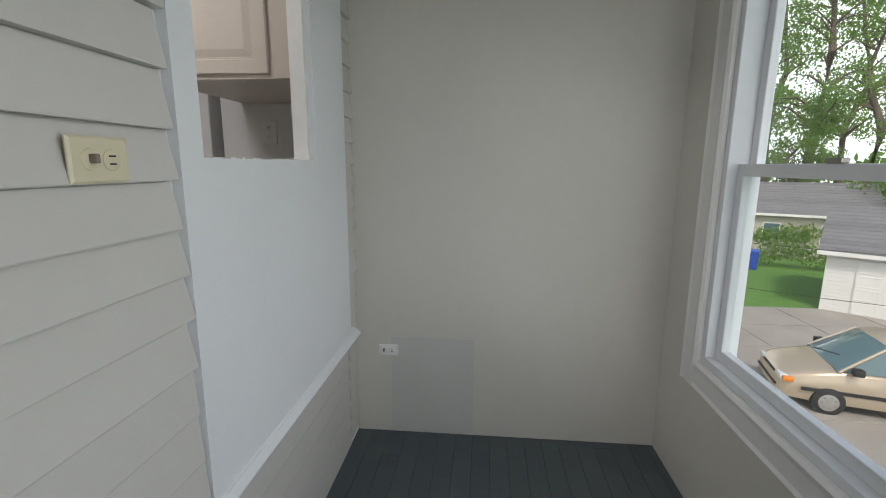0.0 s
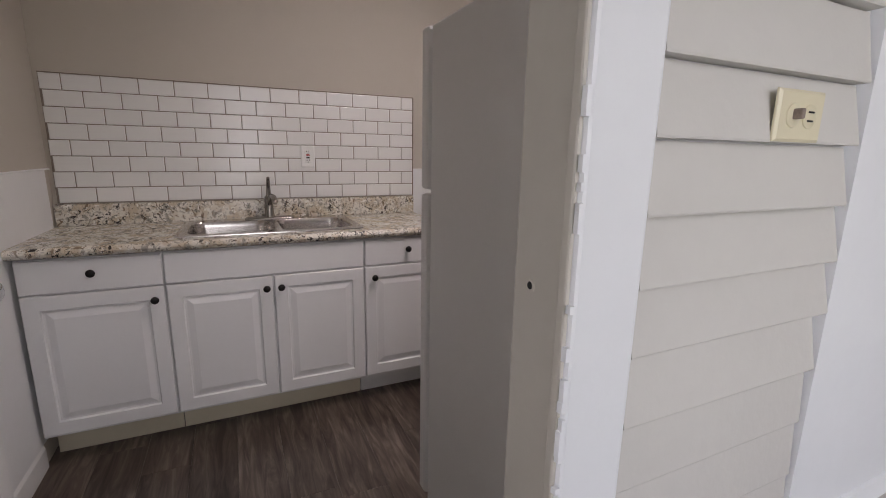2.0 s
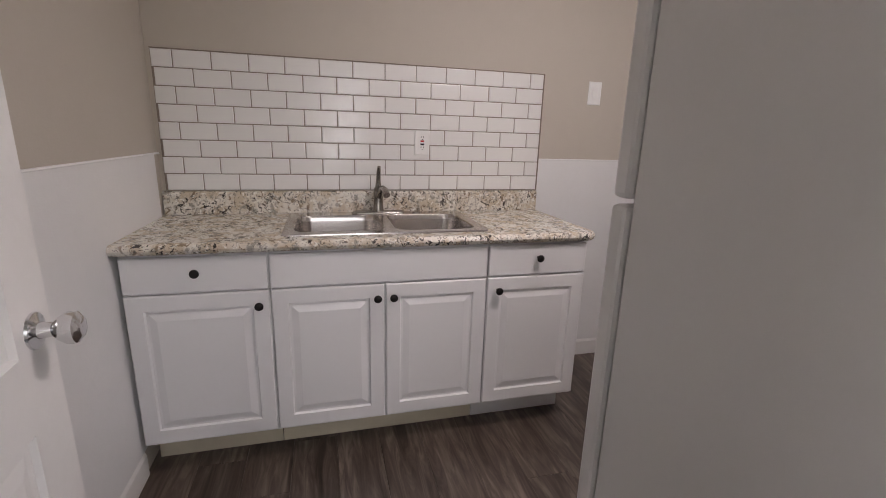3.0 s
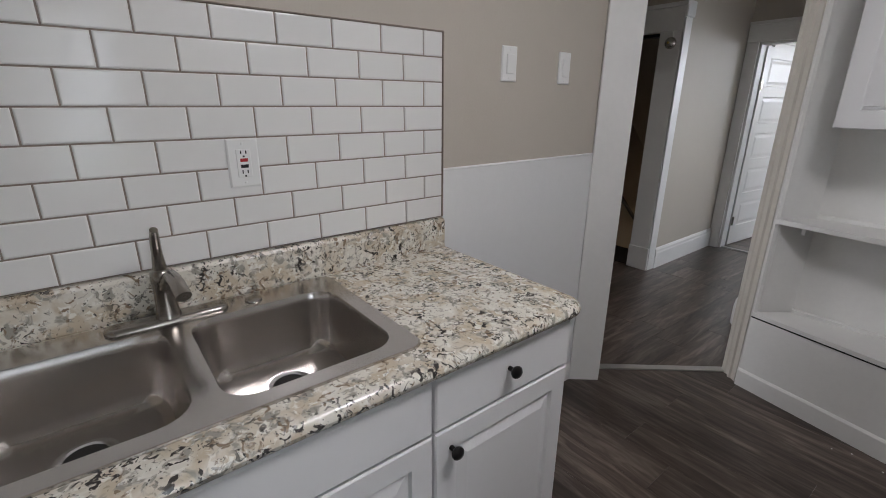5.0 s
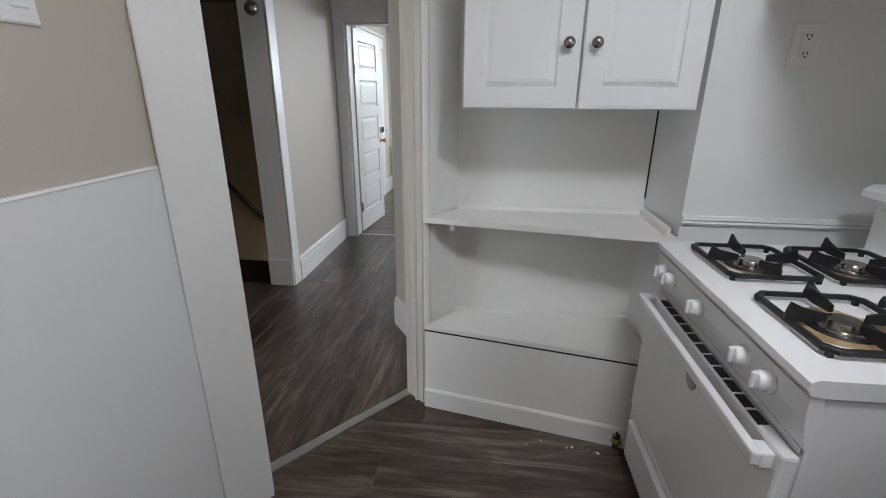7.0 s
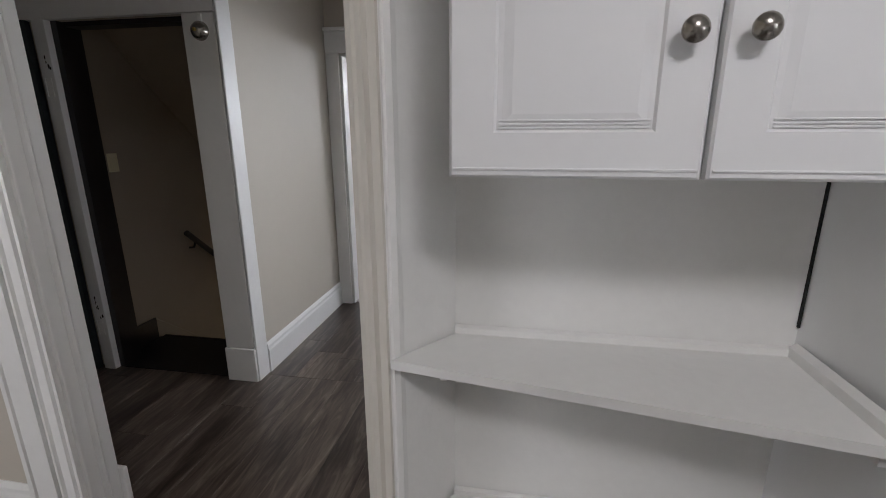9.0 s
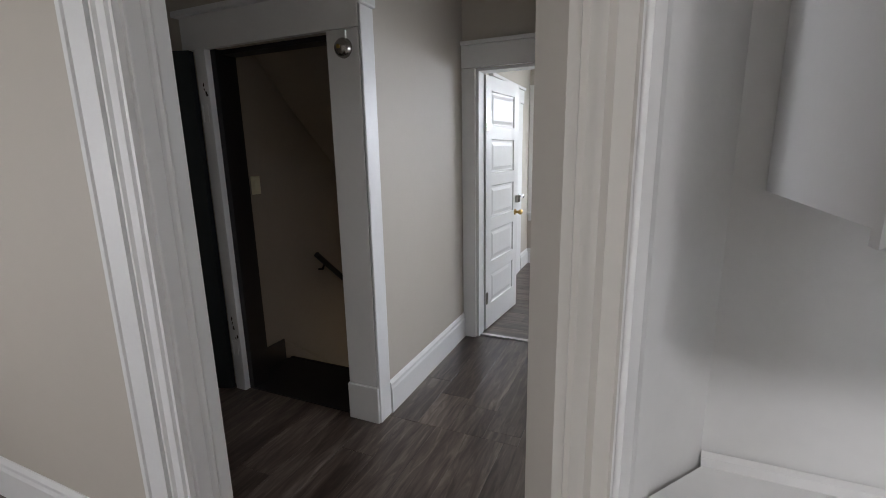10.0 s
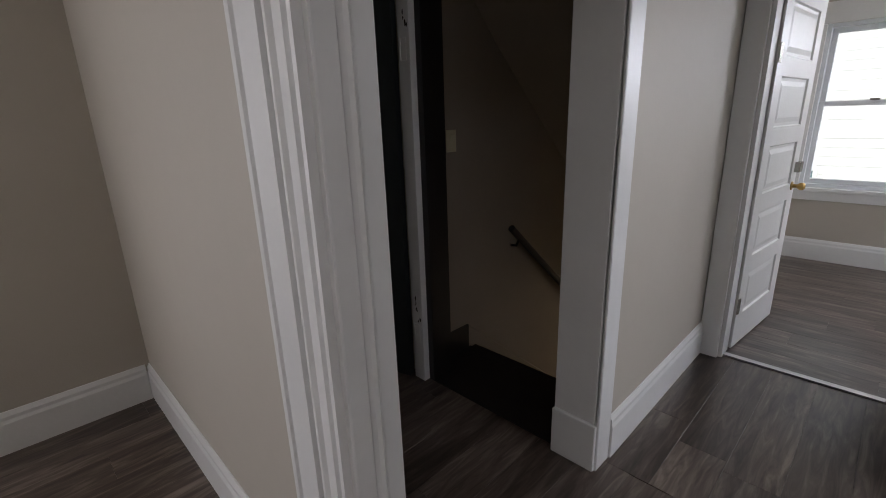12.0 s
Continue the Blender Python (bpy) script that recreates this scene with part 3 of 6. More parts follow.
structure("trim", boxes((SX0, SX0 + 0.035, SY - 0.01, SY + 0.12, 0, SZ - 0.002), (SX1 - 0.01, SX1, SY + 0.03, SY + 0.12, 0, SZ - 0.002), (SX0, SX1, SY + 0.03, SY + 0.12, SZ - 0.022, SZ)), M["dark_wood"], "black stained inner door jamb", "trim")
structure("threshold", box(SX0, SX1, SY - 0.01, SY + 0.05, -0.004, 0.006), M["dark_wood"], "dark worn wooden threshold", "trim")

# bedroom doorway casing
structure("trim", boxes((LX + 0.003, BX0, BY - 0.026, BY, 0, BZ, 0.004), (BX1, BX1 + 0.03, BY - 0.026, BY, 0, BZ), (LX + 0.003, -2.51, BY - 0.03, BY, BZ + 0.002, 2.065, 0.004), (LX + 0.003, -2.51, BY - 0.05, BY, 2.065, 2.09, 0.005)), M["trim"], "flat white bedroom door casing with a header", "trim")
structure("trim", boxes((BX0, BX0 + 0.018, BY, BY + 0.12, 0, BZ), (BX1 - 0.018, BX1, BY, BY + 0.12, 0, BZ), (BX0, BX1, BY, BY + 0.12, BZ - 0.017, BZ)), M["trim"], "white bedroom door jamb", "trim")
structure("threshold", box(BX0 + 0.018, BX1 - 0.018, BY + 0.03, BY + 0.065, 0.0, 0.008), M["alu"], "thin metal floor transition strip", "trim")
# side doorway of the hall
structure("trim", boxes((-2.490, -2.478, 4.20, 4.335, 0, 1.92, 0.004), (-2.490, -2.478, 3.38, 4.335, 1.922, 2.05, 0.004)), M["trim"], "white casing of the hall side doorway", "trim")
structure("trim", boxes((-2.478, -2.358, 4.18, 4.20, 0, 1.92), (-2.478, -2.358, 3.36, 3.38, 0, 1.92)), M["trim"], "white jamb of the hall side doorway", "trim")

# porch doorway casing and jamb
porch(structure("trim", boxes((PORCH_X, PORCH_X + 0.028, 0.240, 0.346, 0, 2.05, 0.006), (PORCH_X, PORCH_X + 0.028, -0.73, -0.62, 0, 2.05, 0.006), (PORCH_X, PORCH_X + 0.028, -0.73, 0.346, 2.052, 2.17, 0.006)), M["panel_blue"], "chipped white porch door casing", "trim"))
porch(structure("trim", boxes((INNER_X - 0.004, PORCH_X + 0.012, 0.244, 0.264, 0, 2.03, 0.003), (PORCH_X + 0.002, PORCH_X + 0.02, 0.235, 0.244, 0, 2.03, 0.004), (INNER_X - 0.004, PORCH_X + 0.012, -0.62, -0.60, 0, 2.03, 0.003)), M["cream_trim"], "cream door jamb with an empty latch hole", "trim"))
latch = porch(tagged(make("latch_hole", bm_lathe(bmesh.new(), [(0.009, 0), (0.0085, 0.0015), (0.006, 0.0018)], pose(-0.605, 0.244, 1.11, 90, 0, 0), 16), M["cream_trim"], True), "empty latch hole in the cream door jamb", "latch hole", "", "structure"))
part("bore", bm_lathe(bmesh.new(), [(0.0055, 0.0019), (0.005, 0.0023)], pose(-0.605, 0.244, 1.11, 90, 0, 0), 12), M["slot"], latch)
porch(structure("threshold", box(INNER_X, PORCH_X + 0.028, -0.6, 0.206, 0.015, 0.024), M["alu"], "worn metal door threshold", "trim"))


# ---- things: kitchen ----
def bm_panel(bm, w, h, thick, loops, m=None):
    """A board in x (width), z (height), front at -y: loops of (inset, depth) from the rim to the middle."""
    x0, z0 = -w / 2, -h / 2
    rings = []
    made = []
    for inset, depth in [(0, thick)] + loops:
        r = [bm.verts.new((x, depth, z)) for x, z in ((x0 + inset, z0 + inset), (-x0 - inset, z0 + inset), (-x0 - inset, -z0 - inset), (x0 + inset, -z0 - inset))]
        rings.append(r)
        made += r
    bm.faces.new(rings[0][::-1])
    for a, b in zip(rings, rings[1:]):
        for i in range(4):
            bm.faces.new((a[i], a[(i + 1) % 4], b[(i + 1) % 4], b[i]))
    bm.faces.new(rings[-1])
    if m is not None:
        bmesh.ops.transform(bm, matrix=m, verts=made)
    return bm


def raised(frame_w=0.055):
    f = frame_w
    return [(0, 0.004), (0.004, 0), (f, 0), (f + 0.004, 0.009), (f + 0.012, 0.009), (f + 0.036, 0.0015), (f + 0.038, 0.001)]


FLAT = [(0, 0.004), (0.004, 0)]
KNOB = [(0.006, 0), (0.006, 0.012), (0.012, 0.016), (0.0155, 0.021), (0.0155, 0.026), (0.011, 0.031), (0.003, 0.033)]


def knob(parent, at, rx, rz, material, label, prof=KNOB):
    return part("knob", bm_lathe(bmesh.new(), prof, pose(*at, rx, 0, rz), 16), M[material], parent, label, True)


FX = -2.167


def base_cabinet(y0, y1, doors, drawer_knobs, label, toe):
    """White base cabinet against the sink wall, its front facing +x."""
    ym = (y0 + y1) / 2
    c = thing("base_cabinet", (-2.45, ym, 0), label, "cabinet", "kitchen base cabinets")
    def p(name, bm, m, lab="", sm=False, par=None):
        bmesh.ops.transform(bm, matrix=Matrix.Translation((2.45, -ym, 0)), verts=bm.verts)
        return part(name, bm, M[m], par or c, lab, sm)
    if drawer_knobs:
        p("body", box(SINK_X + 0.002, FX - 0.02, y0 + 0.001, y1 - 0.001, 0.135, 0.865), "cabinet")
    else:
        p("body", boxes((SINK_X + 0.002, FX - 0.02, y0 + 0.001, y1 - 0.001, 0.135, 0.6), (FX - 0.035, FX - 0.02, y0 + 0.001, y1 - 0.001, 0.602, 0.865)), "cabinet")
    p("toe_board", box(-2.312, -2.297, y0 + 0.002, y1 - 0.002, 0.0, 0.135), toe, "recessed toe board")
    w = y1 - y0 - 0.008
    turn = lambda y, z: pose(FX, y, z, 0, 0, 90)
    p("drawer_front", bm_panel(bmesh.new(), w, 0.128, 0.02, FLAT, turn(ym, 0.797)), "cabinet")
    for k in drawer_knobs:
        p("knob", bm_lathe(bmesh.new(), KNOB, pose(FX, k, 0.807, 0, 90, 0), 16), "black_metal", "small black knob", True)
    dw = (y1 - y0) / len(doors)
    for i, k in enumerate(doors):
        yc = y0 + dw * (i + 0.5)
        d = p("door", bm_panel(bmesh.new(), dw - 0.007, 0.578, 0.02, raised(), turn(yc, 0.437)), "cabinet", "white raised-panel door")
        kb = p("knob", bm_lathe(bmesh.new(), KNOB, pose(FX, k, 0.674, 0, 90, 0), 16), "black_metal", "small black knob", True, d)
    return c


base_cabinet(-0.905, -0.435, [-0.472], [-0.67], "white base cabinet with one drawer and one raised-panel door", "toe_cream")
base_cabinet(-0.435, 0.405, [-0.046, 0.016], [], "white sink base cabinet with two raised-panel doors", "toe_cream")
base_cabinet(0.405, 0.855, [0.452], [0.626], "white base cabinet at the end of the counter", "cabinet")

# countertop with the hole for the sink, rolled front edge
SXA, SXB, SYA, SYB = -2.70, -2.24, -0.375, 0.41
ct = tagged(new("countertop"), "speckled granite-look countertop with rolled edge", "countertop")
ct.matrix_world = pose(-2.45, 0, 0.91)
bm = boxes((-0.308, 0.285, -0.918, SYA, -0.038, 0), (-0.308, SXA + 2.45, SYA, SYB, -0.038, 0), (SXB + 2.45, 0.285, SYA, SYB, -0.038, 0))
arc = [(0.245 + 0.04 * math.cos(a), 0.84 + 0.04 * math.sin(a)) for a in [math.pi / 2 * i / 6 for i in range(7)]]
bm_prism(bm, [(-0.308, SYB), (0.285, SYB)] + arc + [(-0.308, 0.88)], -0.038, 0)
bmesh.ops.remove_doubles(bm, verts=bm.verts, dist=1e-5)
part("top", bm, M["granite"], ct)
half = [(0.0, -0.038), (0.008, -0.036), (0.0155, -0.029), (0.019, -0.019), (0.0155, -0.009), (0.008, -0.002), (0, 0)]
part("front_edge", bm_sweep(bmesh.new(), half, (0.285, -0.918, 0), (0.285, 0.842, 0), (1, 0, 0)), M["granite"], ct, "", True)
part("end_edge", bm_sweep(bmesh.new(), half, (-0.308, 0.88, 0), (0.247, 0.88, 0), (0, 1, 0)), M["granite"], ct, "", True)
bm = bmesh.new()
for i in range(8):
    a0, a1 = math.pi / 2 * i / 8, math.pi / 2 * (i + 1) / 8
    rings = []
    for a in (a0, a1):
        rings.append([bm.verts.new((0.245 + (0.04 + d) * math.cos(a), 0.84 + (0.04 + d) * math.sin(a), h)) for d, h in half])
    for j in range(6):
        bm.faces.new((rings[0][j], rings[1][j], rings[1][j + 1], rings[0][j + 1]))
bmesh.ops.remove_doubles(bm, verts=bm.verts, dist=1e-5)
part("corner_edge", bm, M["granite"], ct, "", True)
part("backsplash", bm_sweep(bmesh.new(), [(0, 0.001), (0.022, 0.001), (0.022, 0.094), (0.016, 0.102), (0.006, 0.104), (0, 0.104)], (-0.308, -0.918, 0), (-0.308, 0.88, 0), (1, 0, 0)), M["granite"], ct, "speckled granite-look backsplash")


# double-bowl steel sink
def rounded_rect(x0, x1, y0, y1, r, n=5):
    pts = []
    for cx, cy, a in ((x1 - r, y1 - r, 0), (x0 + r, y1 - r, 90), (x0 + r, y0 + r, 180), (x1 - r, y0 + r, 270)):
        for i in range(n + 1):
            t = radians(a + 90 * i / n)
            pts.append((cx + r * math.cos(t), cy + r * math.sin(t)))
    return pts


sink = thing("kitchen_sink", (-2.43, 0, 0.91), "double-bowl stainless steel sink set into the countertop", "sink")
BOWLS = [(-2.625, -2.265, -0.35, 0.002), (-2.625, -2.265, 0.046, 0.387)]


def loft(bm, rings, close=True):
    vs = [[bm.verts.new(p) for p in r] for r in rings]
    n = len(vs[0])
    for a, b in zip(vs, vs[1:]):
        for i in range(n):
            bm.faces.new((a[i], a[(i + 1) % n], b[(i + 1) % n], b[i]))
    if close:
        bm.faces.new(vs[-1])
    return bm


bm = bmesh.new()
outer = rounded_rect(-2.717 + 2.43, -2.225 + 2.43, -0.392, 0.428, 0.03)
loops_e = []
for z, off in ((0.001, 0.0), (0.006, 0.003), (0.0065, 0.012)):
    loops_e.append([bm.verts.new((x * (1 - off), y * (1 - off), z)) for x, y in outer])
n = len(outer)
for a, b in zip(loops_e, loops_e[1:]):
    for i in range(n):
        bm.faces.new((a[i], a[(i + 1) % n], b[(i + 1) % n], b[i]))
holes = []
for x0, x1, y0, y1 in BOWLS:
    r = [bm.verts.new((x, y, 0.0065)) for x, y in rounded_rect(x0 + 2.43, x1 + 2.43, y0, y1, 0.06)]
    holes += [bm.edges.new((r[i], r[(i + 1) % n])) for i in range(n)]
rim_edges = [bm.edges.get((loops_e[-1][i], loops_e[-1][(i + 1) % n])) for i in range(n)]
bmesh.ops.triangle_fill(bm, use_beauty=True, use_dissolve=False, edges=rim_edges + holes)
part("rim", bm, M["steel"], sink)
for x0, x1, y0, y1 in BOWLS:
    bm = bmesh.new()
    rings = []
    for z, ins, r in ((0.0065, 0, 0.06), (0.0, 0.003, 0.058), (-0.02, 0.006, 0.056), (-0.122, 0.012, 0.055), (-0.144, 0.02, 0.055), (-0.155, 0.038, 0.05), (-0.159, 0.07, 0.04), (-0.161, 0.11, 0.03)):
        rings.append([(x, y, z) for x, y in rounded_rect(x0 + 2.43 + ins, x1 + 2.43 - ins, y0 + ins, y1 - ins, r)])
    loft(bm, rings)
    bowl = part("bowl", bm, M["steel"], sink, "", True)
    cx, cy = (x0 + x1) / 2 + 2.43, (y0 + y1) / 2
    part("drain", bm_lathe(bmesh.new(), [(0.056, 0), (0.055, 0.004), (0.046, 0.004), (0.042, 0.001), (0.03, 0.0005)], pose(cx - 0.055, cy + 0.005, -0.1605), 24), M["chrome"], bowl, "round chrome drain ring", True)
    part("drain_basket", bm_lathe(bmesh.new(), [(0.038, 0), (0.036, 0.003), (0.008, 0.003)], pose(cx - 0.055, cy + 0.005, -0.158), 20), M["slot"], bowl, "dark drain strainer", True)
part("hole_cover", bm_lathe(bmesh.new(), [(0.021, 0), (0.02, 0.004), (0.012, 0.006), (0.002, 0.006)], pose(-2.667 + 2.43, 0.205, 0.0065), 20), M["nickel"], sink, "round blank hole cover", True)

faucet = thing("faucet", (-2.672, 0.02, 0.9165), "brushed metal single-lever kitchen faucet on the sink ledge", "faucet")
bm = bmesh.new()
loft(bm, [[(x, y, z) for x, y in rounded_rect(-0.026 + i, 0.026 - i, -0.125 + i, 0.125 - i, 0.024 - i)] for z, i in ((0, 0), (0.006, 0.001), (0.011, 0.006), (0.012, 0.012))])
part("base_plate", bm, M["nickel"], faucet, "", True)
part("body", bm_lathe(bmesh.new(), [(0.027, 0.01), (0.024, 0.02), (0.021, 0.07), (0.023, 0.10), (0.021, 0.118), (0.012, 0.128), (0.003, 0.13)], None, 20), M["nickel"], faucet, "", True)
part("spout", bm_tube(bmesh.new(), [(0.0, 0.0, 0.07), (0.03, 0.006, 0.105), (0.075, 0.012, 0.128), (0.12, 0.016, 0.125), (0.15, 0.02, 0.105)], [0.015, 0.014, 0.0135, 0.014, 0.0155], 14), M["nickel"], faucet, "", True)
part("lever", bm_tube(bmesh.new(), [(0.0, 0, 0.12), (0.004, 0.0, 0.16), (0.016, 0.0, 0.20), (0.034, 0.0, 0.222)], [0.015, 0.011, 0.010, 0.008], 12), M["nickel"], faucet, "upright lever handle", True)


def wall_plate(name, at, rx, rz, w, h, kind, label, material="plastic_white"):
    """A cover plate in local x (width), z (height), facing -y."""
    t = tagged(new(name), label, "outlet" if "out" in kind or "gfci" in kind else "switch")
    t.matrix_world = pose(*at, rx, 0, rz)
    part("plate", bm_panel(bmesh.new(), w, h, 0.0, [(0, -0.003), (0.004, -0.006)], None), M[material], t)
    if kind == "gfci":
        part("insert", bm_panel(bmesh.new(), 0.034, 0.068, -0.006, [(0, -0.008), (0.001, -0.009)]), M[material], t)
        for z, m_ in ((0.008, "red" if "red" in label else "plastic_white"), (-0.007, "slot" if "red" in label else "plastic_white")):
            part("button", box(-0.009, 0.009, -0.0105, -0.009, z - 0.004, z + 0.004), M[m_], t, "small reset or test button")
        zs = (0.024, -0.024)
    elif kind == "out":
        zs = (0.02, -0.02)
        for z in zs:
            part("socket", bm_lathe(bmesh.new(), [(0.0165, 0), (0.016, 0.0015), (0.015, 0.002)], pose(0, -0.006, z, 90, 0, 0), 18), M[material], t, "", True)
    elif kind == "combo":
        part("socket", bm_lathe(bmesh.new(), [(0.0165, 0), (0.016, 0.0015), (0.015, 0.002)], pose(0.018, -0.006, 0, 90, 0, 0), 18), M[material], t, "", True)
        part("toggle_base", bm_lathe(bmesh.new(), [(0.0165, 0), (0.016, 0.0015), (0.015, 0.002)], pose(-0.02, -0.006, 0, 90, 0, 0), 18), M[material], t, "", True)
        part("toggle", box(-0.024, -0.016, -0.02, -0.006, -0.005, 0.009, 0.002), M["dirt"], t, "worn dark toggle lever")
        for x, z in ((0.018, 0.006), (0.018, -0.006)):
            part("slot", box(x - 0.006, x + 0.006, -0.0095, -0.008, z - 0.0012, z + 0.0012), M["slot"], t, "dark socket slot")
        zs = ()
    else:
        part("rocker", bm_panel(bmesh.new(), 0.033, 0.066, -0.006, [(0, -0.007), (0.002, -0.0095)]), M[material], t)
        zs = ()
    for z in zs:
        for x in (-0.006, 0.006):
            part("slot", box(x - 0.0012, x + 0.0012, -0.0105, -0.008, z - 0.001, z + 0.007), M["slot"], t, "dark socket slot")
        part("slot", box(-0.002, 0.002, -0.0105, -0.008, z - 0.009, z - 0.005), M["slot"], t, "dark socket slot")
    for z in ((h / 2 - 0.012, -h / 2 + 0.012) if kind != "combo" else ()):
        part("screw", bm_lathe(bmesh.new(), [(0.0035, 0), (0.003, 0.001), (0.001, 0.0012)], pose(0, -0.006, z, 90, 0, 0), 10), M[material], t)
    return t


wall_plate("wall_outlet", (-2.7485, 0.245, 1.25), 0, 90, 0.075, 0.12, "gfci", "white outlet with red reset button on the tiles")
wall_plate("light_switch", (SINK_X + 0.0005, 1.183, 1.528), 0, 90, 0.075, 0.118, "switch", "white light switch plate on the greige wall")
wall_plate("light_switch", (SINK_X + 0.0005, 1.495, 1.527), 0, 90, 0.07, 0.118, "switch", "small white switch plate near the doorway")
wall_plate("wall_outlet", (-1.015, 2.2845, 1.498), 0, 0, 0.085, 0.125, "gfci", "white outlet on the wall above the stove")
porch(wall_plate("wall_outlet", (-0.5215, 0.619, 1.338), 0, 90, 0.108, 0.07, "combo", "old ivory switch and outlet plate on the siding", "plastic_ivory"))
porch(wall_plate("wall_outlet", (-0.384, 1.9995, 0.452), 0, 0, 0.095, 0.056, "combo", "small white surface outlet on the porch wall"))


# refrigerator
FY0, FY1, FFX, FBX, FH = 0.418, 1.15, -1.430, -0.70, 1.63
fr = thing("refrigerator", (-0.993, 0.727, 0), "scuffed white top-freezer refrigerator with a yellowed freezer handle", "refrigerator")
def fp(name, bm, m, lab="", sm=False, par=None):
    bmesh.ops.transform(bm, matrix=Matrix.Translation((1.05, -0.77, 0)), verts=bm.verts)
    return part(name, bm, M[m], par or fr, lab, sm)
fp("body", box(FFX + 0.065, FBX, FY0 + 0.006, FY1 - 0.006, 0.03, FH - 0.004, 0.006), "fridge")
fp("gasket", boxes((FFX + 0.055, FFX + 0.065, FY0 + 0.02, FY1 - 0.02, 0.13, 1.15), (FFX + 0.055, FFX + 0.065, FY0 + 0.02, FY1 - 0.02, 1.195, FH - 0.02)), "gasket", "grey door gasket")
fp("kick_grille", box(FFX + 0.045, FFX + 0.065, FY0 + 0.02, FY1 - 0.02, 0.02, 0.11, 0.003), "gasket", "grey kick grille")
d1 = fp("fridge_door", box(FFX, FFX + 0.055, FY0, FY1, 0.12, 1.158, 0.012), "fridge")
d2 = fp("freezer_door", box(FFX, FFX + 0.055, FY0, FY1, 1.172, FH, 0.012), "fridge")
def handle(z0, z1, par):
    pts = [(FFX, FY0 + 0.045, z0), (FFX - 0.016, FY0 + 0.045, z0 + (z1 - z0) * 0.06), (FFX - 0.022, FY0 + 0.045, z0 + (z1 - z0) * 0.3), (FFX - 0.022, FY0 + 0.045, z0 + (z1 - z0) * 0.7), (FFX - 0.016, FY0 + 0.045, z0 + (z1 - z0) * 0.94), (FFX, FY0 + 0.045, z1)]
    fp("handle", bm_tube(bmesh.new(), pts, 0.015, 10), "fridge_old", "yellowed curved plastic handle", True, par)
handle(1.19, 1.6, d2)
fp("hinge_cap", box(FFX + 0.01, FFX + 0.09, FY1 - 0.07, FY1 - 0.01, FH - 0.004, FH + 0.014, 0.004), "plastic_white")
rng = random.Random(5)
bm = bmesh.new()
for i in range(230):
    z = 0.56 + rng.random() ** 1.2 * 0.40
    x = -0.806 + rng.gauss(0, 0.006 if z < 0.8 else 0.012)
    r0 = 0.0008 + rng.random() ** 2 * 0.0036
    pts = [(x + 2.6 * r0 * rng.uniform(0.5, 1.2) * math.cos(t * 0.9), z + 1.2 * r0 * rng.uniform(0.5, 1.3) * math.sin(t * 0.9)) for t in range(7)]
    bm.faces.new([bm.verts.new((px, FY0 + 0.0056, pz)) for px, pz in pts])
fp("torn_label", box(-0.828, -0.791, FY0 + 0.0050, FY0 + 0.0056, 0.83, 0.89), "plastic_white", "torn white label remnant")
fp("scuff_mark", bm, "dirt", "brown scuff marks and torn label on the side")

# stove
ST = thing("gas_stove", (-1.04, 1.782, 0), "white enamel gas range with black grates and white knobs", "stove")
def sp(name, bm, m, lab="", sm=False, par=None):
    bmesh.ops.transform(bm, matrix=Matrix.Translation((1.05, -1.81, 0)), verts=bm.verts)
    return part(name, bm, M[m], par or ST, lab, sm)
Y0, Y1, XF = 1.435, 2.185, -1.36
sp("body", box(XF, -0.705, Y0 + 0.004, Y1 - 0.004, 0.05, 0.872, 0.003), "enamel")
bm = bm_sweep(bmesh.new(), [(0, 0), (0.62, 0), (0.62, 0.035), (-0.02, 0.035), (-0.032, 0.028), (-0.034, 0.014), (-0.026, 0.003)], (XF, Y0 - 0.002, 0.878), (XF, Y1 + 0.002, 0.878), (1, 0, 0))
sp("cooktop", bm, "enamel", "", True)
bm = bm_sweep(bmesh.new(), [(0, 0), (-0.006, 0.0), (-0.020, 0.06), (-0.024, 0.11), (0, 0.112)], (XF, Y0 + 0.002, 0.764), (XF, Y1 - 0.002, 0.764), (1, 0, 0))
sp("control_panel", bm, "enamel", "", False)
sp("vent_strip", box(XF - 0.006, XF, Y0 + 0.01, Y1 - 0.01, 0.748, 0.762), "enamel")
od = sp("oven_door", box(XF - 0.035, XF - 0.001, Y0 + 0.004, Y1 - 0.004, 0.285, 0.745, 0.008), "enamel")
for i in range(11):
    y = Y0 + 0.09 + i * 0.052
    sp("vent_slot", box(XF - 0.033, XF - 0.012, y, y + 0.042, 0.744, 0.7465), "slot", "black vent slot", False, od)
h = sp("door_handle", boxes((XF - 0.075, XF - 0.055, Y0 + 0.02, Y1 - 0.02, 0.705, 0.735, 0.005), (XF - 0.06, XF - 0.034, Y0 + 0.02, Y0 + 0.06, 0.70, 0.735, 0.004), (XF - 0.06, XF - 0.034, Y1 - 0.06, Y1 - 0.02, 0.70, 0.735, 0.004)), "enamel", "long white bar handle", False, od)
sp("badge", bm_lathe(bmesh.new(), [(0.028, 0), (0.027, 0.003), (0.02, 0.004), (0.006, 0.005)], pose(XF - 0.035, 1.80, 0.655, 0, -90, 0), 24), "nickel", "round grey metal badge", True, od)
dr = sp("drawer", box(XF - 0.03, XF - 0.001, Y0 + 0.004, Y1 - 0.004, 0.055, 0.275, 0.006), "enamel")
